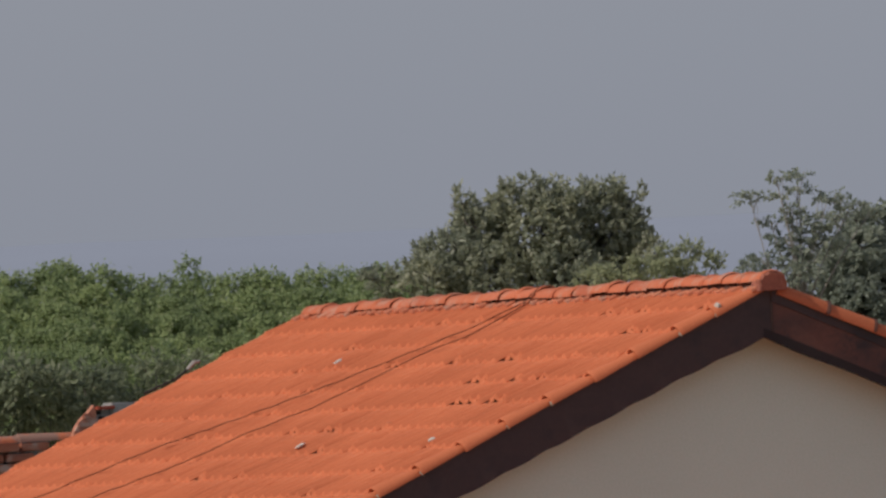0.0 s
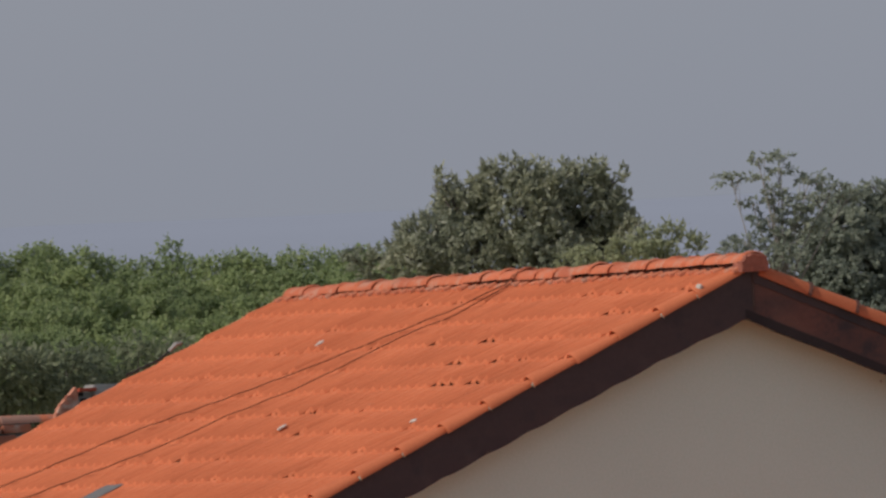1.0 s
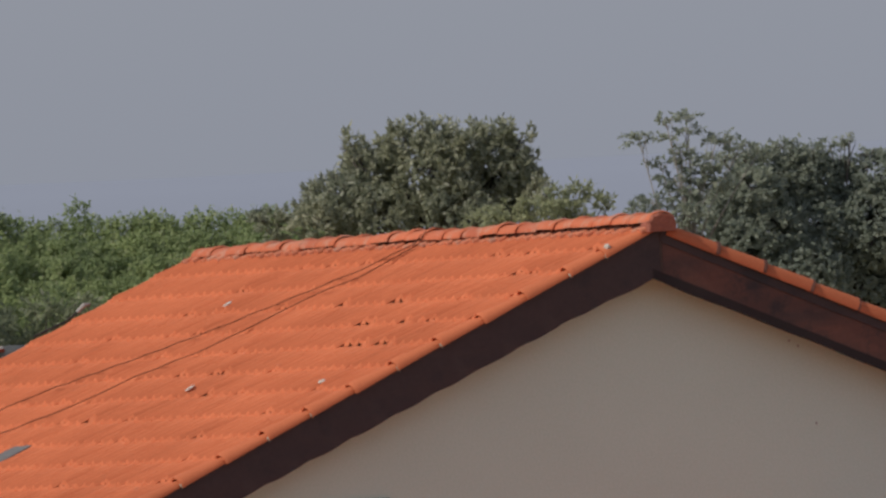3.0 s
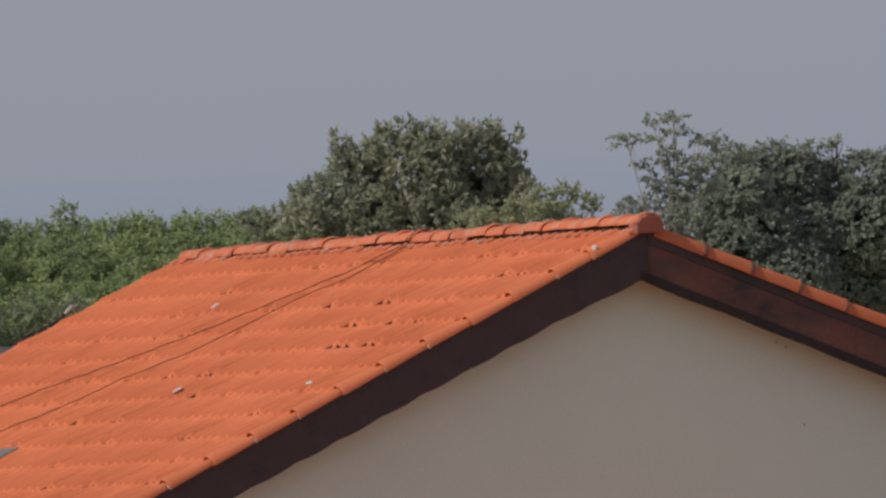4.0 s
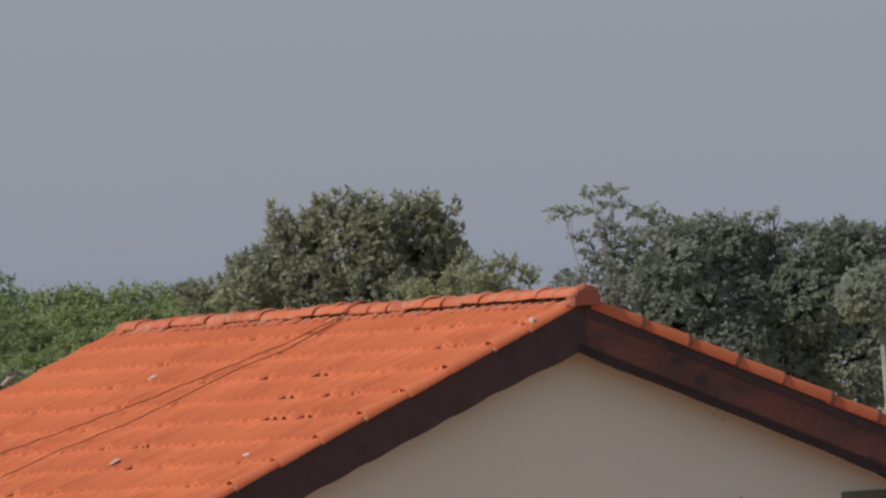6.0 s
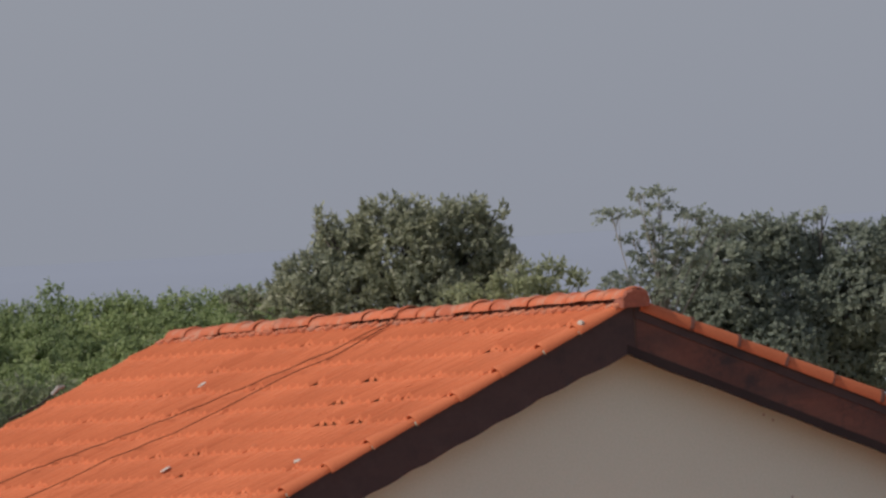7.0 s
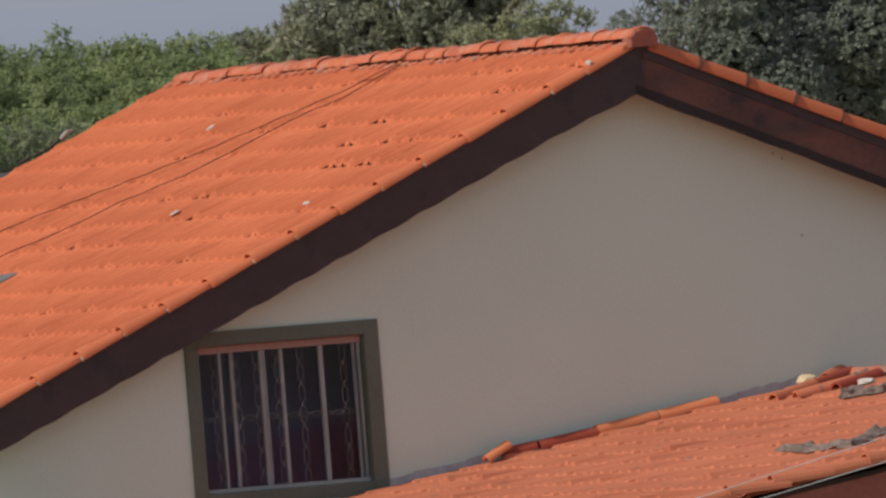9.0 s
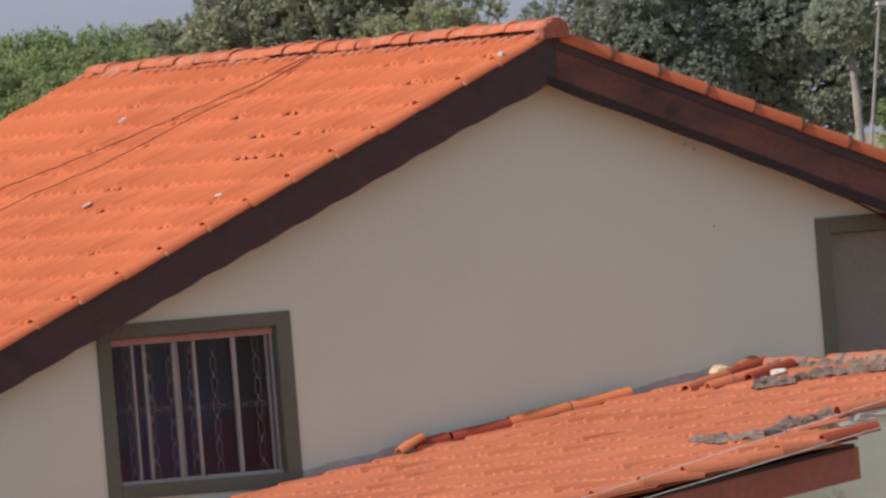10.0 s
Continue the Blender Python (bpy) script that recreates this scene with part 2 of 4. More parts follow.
def prism_bm(outline, y0, y1):
    """A slab with an outline in x and z, between two y."""
    bm = bmesh.new()
    a = [bm.verts.new((x, y0, z)) for x, z in outline]
    b = [bm.verts.new((x, y1, z)) for x, z in outline]
    bm.faces.new(a)
    bm.faces.new(b[::-1])
    for i in range(len(outline)):
        j = (i + 1) % len(outline)
        bm.faces.new((a[i], b[i], b[j], a[j]))
    return bm


def tube_bm(points, radii, sides=6, bm=None):
    bm = bm or bmesh.new()
    pts = [Vector(p) for p in points]
    if not isinstance(radii, (list, tuple)):
        radii = [radii] * len(pts)
    rings = []
    for i, p in enumerate(pts):
        d = (pts[min(i + 1, len(pts) - 1)] - pts[max(i - 1, 0)]).normalized()
        s = d.cross(Vector((0, 0, 1)))
        s = s.normalized() if s.length > 0.05 else Vector((1, 0, 0))
        u = s.cross(d)
        rings.append([bm.verts.new(p + (s * math.cos(a) + u * math.sin(a)) * radii[i]) for a in (2 * math.pi * k / sides for k in range(sides))])
    for r0, r1 in zip(rings, rings[1:]):
        for k in range(sides):
            bm.faces.new((r0[k], r0[(k + 1) % sides], r1[(k + 1) % sides], r1[k]))
    bm.faces.new(rings[0][::-1])
    bm.faces.new(rings[-1])
    return bm


def empty(name, at=(0, 0, 0)):
    ob = new(name)
    ob.location = at
    bpy.context.view_layer.update()
    return ob


# ---- clay pieces ----
TILE_W, TILE_L, GAUGE = 0.1522, 0.40, 0.36


def tile_profile():
    """Across the tile: a raised barrel, then a shallow pan with a lip."""
    out = [(0.070 * k / 8 - 0.003, 0.0055 * (1 - math.cos(2 * math.pi * k / 8))) for k in range(9)]
    return out + [(0.090, -0.001), (0.130, -0.001), (0.160, -0.0008)]


def tile_data(flip, flare=1.0):
    """One S-shaped tile: x runs down the slope, y across, z out of it. flip turns the barrel to the other side."""
    verts, faces, prof = [], [], tile_profile()
    thick, n = 0.008, len(tile_profile())
    stations = [(0.0, 0.0, 0.5), (0.375, 0.007, 2.5), (0.375, 0.007, 2.5), (TILE_L, -0.006, 1.9)]
    for x, lift, s in stations:
        s = 1 + (s - 1) * flare
        for lower in (0, 1):
            for v, w in prof:
                v = -v if flip else v
                verts.append((x, v, w * s + lift - (thick if lower else 0)))
    for i in range(0, len(stations), 2):  # the nose has its own edge, so that it shades apart from the body
        a, b = 2 * n * i, 2 * n * (i + 1)
        for k in range(n - 1):
            faces.append((a + k, b + k, b + k + 1, a + k + 1))
            faces.append((a + n + k, a + n + k + 1, b + n + k + 1, b + n + k))
        faces.append((a, a + n, b + n, b))
        faces.append((a + n - 1, b + n - 1, b + 2 * n - 1, a + 2 * n - 1))
    e = 2 * n * (len(stations) - 1)
    for k in range(n - 1):
        faces.append((k, k + 1, n + k + 1, n + k))
        faces.append((e + k, e + n + k, e + n + k + 1, e + k + 1))
    if flip:
        faces = [f[::-1] for f in faces]
    return verts, faces


def tile_mesh(name, flip, mat, flare=1.0):
    me = bpy.data.meshes.new(name)
    v, f = tile_data(flip, flare)
    me.from_pydata(v, [], f)
    me.materials.append(mat)
    me.polygons.foreach_set("use_smooth", [False] * len(me.polygons))
    me.update()
    return me


def barrel_mesh(name, length, r0, r1, mat, seg=8, thick=0.013, stations=None):
    """A half-round tile along x; stations give its radius along the way."""
    me = bpy.data.meshes.new(name)
    verts, faces, smooth = [], [], []
    stations = stations or ((0, r0), (length * 0.5, (r0 + r1) / 2), (length, r1))
    for x, r in stations:
        for rr in (r, r - thick):
            for k in range(seg + 1):
                a = math.pi * k / seg
                verts.append((x, -math.cos(a) * rr, math.sin(a) * rr))
    n = seg + 1
    for i in range(len(stations) - 1):
        a, b = 2 * n * i, 2 * n * (i + 1)
        for k in range(seg):
            faces.append((a + k, b + k, b + k + 1, a + k + 1)[::-1])
            faces.append((a + n + k, a + n + k + 1, b + n + k + 1, b + n + k)[::-1])
            smooth += [True, True]
        faces.append((a, a + n, b + n, b))
        faces.append((a + seg, b + seg, b + n + seg, a + n + seg))
        smooth += [False, False]
    e = 2 * n * (len(stations) - 1)
    for k in range(seg):
        faces.append((k, k + 1, n + k + 1, n + k))
        faces.append((e + k, e + n + k, e + n + k + 1, e + k + 1))
        smooth += [False, False]
    me.from_pydata(verts, [], faces)
    me.materials.append(mat)
    me.polygons.foreach_set("use_smooth", [False] * len(smooth))
    me.update()
    return me


def basis(origin, u, v, w):
    m = Matrix.Identity(4)
    for i, a in enumerate((u, v, w)):
        m.col[i][:3] = a
    m.col[3][:3] = origin
    return m


def along(origin, way, up=(0, 0, 1)):
    """A frame whose x runs along way."""
    u = Vector(way).normalized()
    v = Vector(up).cross(u).normalized()
    return basis(origin, u, v, u.cross(v))


def lay_tiles(roof, spots, single, field_flip, field_mat, name="tile", flare=1.0):
    """spots: (pose, True for a piece of its own). The others become one field."""
    V, Fc = [], []
    tv, tf = tile_data(field_flip, flare)
    tv = [Vector(v) for v in tv]
    for m, own in spots:
        if own:
            piece(name, single, m, roof)
        else:
            k = len(V)
            V += [tuple(m @ v) for v in tv]
            Fc += [tuple(i + k for i in f) for f in tf]
    if V:
        ob = raw("tile_field", V, Fc, field_mat, roof)
        ob.data.polygons.foreach_set("use_smooth", [False] * len(Fc))
        tagged(ob, kind="stuff")


def lumps(name, path, width, height, mat, seed, label, category, step=0.045):
    """An uneven ridge of mortar laid along a path."""
    rng = random.Random(seed)
    pts, pv = [], [Vector(p) for p in path]
    for a, b in zip(pv, pv[1:]):
        k = max(2, int((b - a).length / step))
        pts += [a.lerp(b, i / k) for i in range(k)]
    pts.append(pv[-1])
    bm = bmesh.new()
    rings = []
    for i, p in enumerate(pts):
        d = (pts[min(i + 1, len(pts) - 1)] - pts[max(i - 1, 0)]).normalized()
        s = d.cross(Vector((0, 0, 1))).normalized()
        f = 0.3 if i in (0, len(pts) - 1) else 0.9 + 0.5 * noise.noise(p * 13.0)
        ring = []
        for k in range(11):
            a = math.pi * k / 10
            j = 1 + 0.35 * noise.noise(Vector((p.x * 21 + k * 0.7, p.y * 21, k * 0.9))) + rng.uniform(-0.1, 0.12)
            ring.append(bm.verts.new(p - s * math.cos(a) * width / 2 * f * j + Vector((0, 0, math.sin(a) * height * f * j - 0.02))))
        rings.append(ring)
    for r0, r1 in zip(rings, rings[1:]):
        for k in range(10):
            bm.faces.new((r0[k], r0[k + 1], r1[k + 1], r1[k]))
        bm.faces.new((r0[10], r0[0], r1[0], r1[10]))
    bm.faces.new(rings[0])
    bm.faces.new(rings[-1][::-1])
    return tagged(link(name, bm, mat), label, category)


def chip(name, at, size, mat, turn, label, category, seed=1, slope=0.0):
    rng = random.Random(seed)
    bm = bmesh.new()
    bmesh.ops.create_icosphere(bm, subdivisions=2, radius=0.5)
    for v in bm.verts:
        v.co *= rng.uniform(0.78, 1.12)
        v.co.x *= size[0]
        v.co.y *= size[1]
        v.co.z *= size[2]
    ob = link(name, bm, mat)
    ob.matrix_world = Matrix.Translation(at) @ Matrix.Rotation(-slope, 4, "Y") @ Matrix.Rotation(turn, 4, "Z")
    return tagged(ob, label, category)


# ---- ground and distance ----
bm = bmesh.new()
bmesh.ops.create_grid(bm, x_segments=40, y_segments=40, size=4500)
tagged(link("ground", bm, M_GROUND), "dry earth with patches of grass", "ground", kind="structure")

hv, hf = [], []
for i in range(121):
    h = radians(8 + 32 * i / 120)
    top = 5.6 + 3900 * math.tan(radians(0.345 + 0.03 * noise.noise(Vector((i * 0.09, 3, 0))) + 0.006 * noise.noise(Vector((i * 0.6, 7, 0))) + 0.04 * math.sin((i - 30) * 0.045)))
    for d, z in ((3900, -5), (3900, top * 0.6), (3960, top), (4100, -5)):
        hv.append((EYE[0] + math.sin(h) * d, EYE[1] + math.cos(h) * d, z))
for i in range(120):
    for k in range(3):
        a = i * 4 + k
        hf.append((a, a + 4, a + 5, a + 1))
# The hills' haze is painted: they emit its blue-grey themselves
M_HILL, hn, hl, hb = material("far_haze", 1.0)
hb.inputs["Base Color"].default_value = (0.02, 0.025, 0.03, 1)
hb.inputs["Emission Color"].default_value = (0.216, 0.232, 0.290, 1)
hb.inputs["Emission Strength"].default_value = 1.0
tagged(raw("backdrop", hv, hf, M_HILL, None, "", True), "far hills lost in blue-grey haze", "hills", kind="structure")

# ---- the upper house ----
PITCH, TOP, DEPTH = radians(23.18), 6.2, 8.24
CP, SP = math.cos(PITCH), math.sin(PITCH)
SLOPE = 6.25
WALL_Y = 0.25
house = tagged(empty("house"), "cream plastered house with an orange clay tile roof", "house")


# gable wall with the window and door openings
WX0, WX1, WZ0, WZ1 = -3.385, -2.150, 3.335, 4.345
DX0, DX1, DZ0, DZ1 = 2.055, 2.92, 2.55, 4.655
HALF = 5.2


def wall_top(x):
    return TOP - 0.10 - abs(x) * SP / CP


outline = [(-HALF, 0), (WX0, 0), (WX0, WZ1), (WX1, WZ1), (WX1, 0), (DX0, 0), (DX0, DZ1), (DX1, DZ1), (DX1, 0), (HALF, 0), (HALF, wall_top(HALF)), (0, wall_top(0)), (-HALF, wall_top(HALF))]
part("gable_wall", prism_bm(outline, WALL_Y, WALL_Y + 0.2), M_PLASTER, house, "smooth cream plaster wall")
part("wall_below_window", box_bm(WX0, WX1, WALL_Y, WALL_Y + 0.2, 0, WZ0), M_PLASTER, house)
part("wall_below_door", box_bm(DX0, DX1, WALL_Y, WALL_Y + 0.2, 0, DZ0), M_PLASTER, house)
part("side_wall", box_bm(-HALF, -HALF + 0.2, WALL_Y + 0.2, DEPTH - 0.25, 0, wall_top(HALF) - 0.05), M_PLASTER, house)
part("side_wall", box_bm(HALF - 0.2, HALF, WALL_Y + 0.2, DEPTH - 0.25, 0, wall_top(HALF) - 0.05), M_PLASTER, house)
part("back_wall", prism_bm([(-HALF, 0), (HALF, 0), (HALF, wall_top(HALF)), (0, wall_top(0)), (-HALF, wall_top(HALF))], DEPTH - 0.25, DEPTH - 0.05), M_PLASTER, house)
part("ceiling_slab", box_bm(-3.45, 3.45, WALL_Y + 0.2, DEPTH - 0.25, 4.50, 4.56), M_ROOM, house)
# Added wall close behind the panes, set there to catch more daylight
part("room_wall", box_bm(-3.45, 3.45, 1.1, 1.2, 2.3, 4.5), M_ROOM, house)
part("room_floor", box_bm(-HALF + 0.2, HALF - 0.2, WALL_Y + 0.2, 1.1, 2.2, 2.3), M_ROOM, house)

# roof deck, an assumed dark slab that stops light leaking between the tiles
t = 0.04 / CP
deck = prism_bm([(0, TOP - 0.03), (SLOPE * CP, TOP - 0.03 - SLOPE * SP), (SLOPE * CP, TOP - 0.03 - t - SLOPE * SP), (0, TOP - 0.03 - t),
                 (-SLOPE * CP, TOP - 0.03 - t - SLOPE * SP), (-SLOPE * CP, TOP - 0.03 - SLOPE * SP)], 0.03, DEPTH - 0.02)
roof = part("roof", deck, M_DECK, house, "orange clay tile roof with mortared ridge")

# fascia boards along both rakes, their lower edge slightly wavy
for side in (-1, 1):
    lower, n = [], 120
    for i in range(n + 1):
        s = SLOPE * i / n
        # left board drawn deeper near the apex, its shape standing for shade there
        d = 0.272 + (0.030 * max(0.0, 1 - s / 0.7) + 0.010 * abs(math.sin(math.pi * (s - 0.1) / GAUGE)) + 0.004 * noise.noise(Vector((s * 7, 2, 0))) if side < 0 else 0.020 + 0.004 * math.sin(9 * s))
        lower.append((side * s * CP, TOP - 0.012 - d / CP - s * SP))
    outline = [(0, TOP - 0.012), *lower, (side * SLOPE * CP, TOP - 0.012 - SLOPE * SP)]
    y0 = 0.022 if side < 0 else 0.026
    part("fascia_board", prism_bm(outline, y0, y0 + 0.03), M_FASCIA if side < 0 else M_FASCIA_RED, house, "dark stained wooden fascia board")
part("fascia_joint", box_bm(-0.006, 0.006, 0.016, 0.022, TOP - 0.32, TOP - 0.03), M_DECK, house)


def rake_strip(x0, x1, z_off, wide, y0, y1, wave=0.0, seed=3):
    """A strip on the falling side of the gable, below the roof line by z_off."""
    up, dn = [], []
    for i in range(61):
        x = x0 + (x1 - x0) * i / 60
        z = TOP - x * SP / CP - z_off
        up.append((x, z))
        dn.append((x, z - wide - wave * noise.noise(Vector((x * 2.2, seed, 0)))))
    return prism_bm(up + dn[::-1], y0, y1)


part("fascia_strip", rake_strip(-0.07, SLOPE * CP, 0.328, 0.066, 0.02, 0.05, 0.016, 5), M_NEAR_BLACK, house, "near-black strip under the fascia board")

part("verge_strip", rake_strip(0.004, SLOPE * CP, 0.014, 0.105, 0.019, 0.0255, 0.006, 8), M_FASCIA, house, "narrow dark strip under the verge tiles")

# window: painted surround, steel leaves, glass, chain grille
window = tagged(empty("window"), "", "")
window.parent = house
for nm, dims in (("surround", (-3.485, WX0, 3.245, 4.440)), ("surround", (WX1, -2.040, 3.245, 4.440)), ("surround", (WX0, WX1, WZ1, 4.440)), ("surround", (WX0, WX1, 3.245, WZ0))):
    x0, x1, z0, z1 = dims
    part(nm, box_bm(x0, x1, WALL_Y - 0.018, WALL_Y, z0, z1, 0.003), M_GREEN, window, "dull green painted surround")
for nm, x0, x1, z0, z1 in (("reveal", WX1 - 0.004, WX1, WZ0, WZ1), ("reveal", WX0, WX1, WZ1 - 0.004, WZ1)):
    part(nm, box_bm(x0, x1, WALL_Y - 0.010, WALL_Y + 0.10, z0, z1), M_GREEN, window)
FY = WALL_Y + 0.05
part("top_rail", box_bm(WX0 + 0.002, WX1 - 0.006, FY - 0.012, FY + 0.05, WZ1 - 0.055, WZ1 - 0.006, 0.004), M_PINKRAIL, window, "worn pinkish top rail")
part("sill", box_bm(WX0 + 0.002, WX1 - 0.006, FY - 0.025, FY + 0.05, WZ0 + 0.001, WZ0 + 0.03, 0.004), M_STEEL, window)
BARS = [(-3.205, 0.022, 0.0), (-3.113, 0.030, 0.008), (-2.900, 0.030, -0.004), (-2.872, 0.018, 0.006), (-2.745, 0.030, 0.008), (-2.452, 0.034, 0.0), (-2.205, 0.016, 0.006), (-2.170, 0.022, -0.004)]
for x, w, dy in BARS:
    part("mullion", box_bm(x - w / 2, x + w / 2, FY + dy, FY + dy + 0.03, WZ0 + 0.03, WZ1 - 0.055, 0.005), M_STEEL, window, "pale painted steel window bar")
part("stile", box_bm(WX0 + 0.002, WX0 + 0.02, FY, FY + 0.03, WZ0 + 0.03, WZ1 - 0.055, 0.003), M_STEEL, window)
edges = [WX0 + 0.02] + [b[0] for b in BARS]
for a, b in zip(edges, edges[1:]):
    part("pane", box_bm(a + 0.005, b - 0.005, FY + 0.022, FY + 0.026, WZ0 + 0.03, WZ1 - 0.055), M_GLASS, window).visible_shadow = False


def chain_bm(start, way, count, pitch, wide, thin=0.0036):
    """A grille bar of long eight-sided links joined by short necks, in the wall's plane."""
    bm = bmesh.new()
    u = Vector(way)
    v = Vector((0, 1, 0)).cross(u)
    for i in range(count):
        c = Vector(start) + u * pitch * (i + 0.5)
        h, w = pitch * 0.5, wide / 2
        loop = [(-h * 0.82, 0.004), (-h * 0.60, w), (h * 0.60, w), (h * 0.82, 0.004), (h * 0.82, -0.004), (h * 0.60, -w), (-h * 0.60, -w), (-h * 0.82, -0.004)]
        p = [c + u * a + v * b for a, b in loop]
        tube_bm(p + [p[0]], thin, 5, bm)
        tube_bm([c + u * h * 0.8, c + u * h * 1.2], thin * 1.5, 5, bm)
    return bm


for x, shift in ((-3.253, 0.0), (-3.086, 0.05), (-2.939, 0.02), (-2.785, 0.06), (-2.610, 0.03), (-2.291, 0.0)):
    part("grille_chain", chain_bm((x, FY + 0.006, WZ0 - 0.04 + shift), (0, 0, 1), 7, 0.144, 0.042), M_CHAIN, window, "iron chain-link grille bar")
part("grille_chain", chain_bm((WX0 + 0.01, FY + 0.012, 3.845), (1, 0, -0.02), 15, 0.082, 0.030, 0.003), M_CHAIN, window)

# door
door = tagged(empty("door"), "", "")
door.parent = house
for x0, x1, z0, z1 in ((1.953, DX0, DZ0, 4.768), (DX1, DX1 + 0.102, DZ0, 4.768), (DX0, DX1, DZ1, 4.768)):
    part("surround", box_bm(x0, x1, WALL_Y - 0.018, WALL_Y, z0, z1, 0.003), M_GREEN, door, "dull green painted surround")
part("leaf", box_bm(DX0 + 0.004, DX1 - 0.004, WALL_Y + 0.07, WALL_Y + 0.11, DZ0, DZ1 - 0.004, 0.003), M_DOOR, door, "plain grey door leaf")
for x0, x1, z0, z1 in ((DX0, DX0 + 0.004, DZ0, DZ1),):
    part("reveal", box_bm(x0, x1, WALL_Y - 0.01, WALL_Y + 0.07, z0, z1), M_GREEN, door)

# ---- the low house against the gable ----
LP = math.atan(0.1484)
CL, SL = math.cos(LP), math.sin(LP)
RX, RZ = 1.32, 3.775
JOG_X, JOG_Y, FRONT_Y = -1.45, -5.85, -7.85
low_house = tagged(empty("low_house", (0, -3, 0)), "low whitewashed house with an old tile roof", "house")


def low_z(x):
    return RZ - abs(x - RX) * SL / CL


def low_slab(x0, x1, y0, y1, top, thick):
    return prism_bm([(x0, low_z(x0) + top), (x1, low_z(x1) + top), (x1, low_z(x1) + top - thick), (x0, low_z(x0) + top - thick)], y0, y1)


low_roof = part("roof", low_slab(-4.7, RX, JOG_Y + 0.2, WALL_Y - 0.005, -0.012, 0.03), M_DECK, low_house, "old orange clay tile roof patched with mortar")
part("porch_deck", low_slab(-4.7, -1.56, FRONT_Y + 0.05, JOG_Y + 0.05, -0.03, 0.03), M_DECK, low_house)
part("far_slope", low_slab(RX, 5.4, JOG_Y, WALL_Y - 0.005, 0.0, 0.06), M_TILES_OLD, low_house)
part("end_wall", prism_bm([(-4.5, 0), (5.2, 0), (5.2, low_z(5.2) - 0.022), (RX, RZ - 0.022), (-4.5, low_z(-4.5) - 0.022)], JOG_Y + 0.004, JOG_Y + 0.2), M_WHITEWASH, low_house, "stained whitewashed wall")
part("side_wall", box_bm(-4.5, -4.3, JOG_Y + 0.25, WALL_Y, 0, 2.8), M_WHITEWASH, low_house)
part("fascia_board", prism_bm([(-1.53, low_z(-1.53) - 0.055), (-1.53, low_z(-1.53) - 0.268), (-4.7, low_z(-4.7) - 0.268), (-4.7, low_z(-4.7) - 0.055)], FRONT_Y + 0.06, FRONT_Y + 0.09), M_REDBOARD, low_house, "faded red fascia board")
part("corner_deck", low_slab(JOG_X - 0.02, -0.95, JOG_Y - 0.75, JOG_Y + 0.05, -0.035, 0.04), M_DECK, low_house)

# tar flashing where the low roof meets the gable wall
rng = random.Random(4)
ol, n = [], 70
for i in range(n + 1):
    x = -2.12 + 3.3 * i / n
    ol.append((x, low_z(x) + 0.035 + 0.030 + 0.018 * noise.noise(Vector((x * 3, 0, 0))) + rng.uniform(-0.008, 0.008)))
ol += [(1.18, low_z(1.18) - 0.04), (-2.12, low_z(-2.12) - 0.04)]
tagged(link("flashing", prism_bm(ol, WALL_Y - 0.006, WALL_Y - 0.0005), M_TAR), "grey tar flashing painted on the wall", "flashing")

# ---- cables and small things ----


def cable(name, pts, r, mat, label, parent=None):
    return tagged(link(name, tube_bm(pts, r, 6), mat, parent), label, "cable")


def on_roof(x, y, up=0.06):
    return (x, y, TOP + x * SP / CP + up)


for pts in ([(0.084, 3.836), (-0.533, 4.062), (-1.020, 4.483), (-1.356, 4.788), (-1.724, 5.228), (-2.200, 5.893), (-2.542, 6.141)],
            [(0.065, 3.891), (-0.607, 3.797), (-0.927, 4.084), (-1.398, 4.135), (-1.667, 4.234), (-2.077, 4.626), (-2.463, 4.767), (-2.796, 5.132)]):
    fine = []
    x, y = pts[-1]
    x0, y0 = pts[-2]
    pts = pts + [(x + (x - x0) * 6, y + (y - y0) * 6)]
    for (xa, ya), (xb, yb) in zip(pts, pts[1:]):
        k = max(3, int(math.hypot(xb - xa, yb - ya) / 0.05))
        for i in range(k):
            f = i / k
            xx, yy = xa + (xb - xa) * f, ya + (yb - ya) * f
            if -5.6 < xx < 0.05:
                z = TOP + xx * SP / CP + 0.042 + 0.003 * math.sin(yy * 30.5)
                if xx > -0.11:
                    z = TOP + 0.02 - 0.0045 * yy + 0.075 * math.sqrt(max(0.0, 1 - (xx / 0.112) ** 2)) + 0.008
                fine.append((xx, yy, z))
    cable("roof_dark_line", fine, 0.0040, M_CABLE, "thin dark line across the roof tiles")

cable("wall_cable", [(1.579, 0.200, 5.194), (2.033, 0.200, 4.984), (2.477, 0.200, 4.735), (3.013, 0.200, 4.361)], 0.007, M_CABLE, "thin dark cable hanging from the fascia board")
for line in ([(-4.482, -7.780, 2.909), (-4.176, -8.020, 3.002), (-1.776, -8.020, 3.515), (-1.400, -8.000, 3.590), (0.235, -5.840, 3.688)], [(-4.083, -7.780, 2.851), (-3.784, -8.040, 2.970), (-1.592, -8.040, 3.388), (-1.415, -8.000, 3.416), (0.219, -5.840, 3.516)]):
    cable("white_cable", line, 0.0032, M_WHITECABLE, "thin white cable strung along the eave")

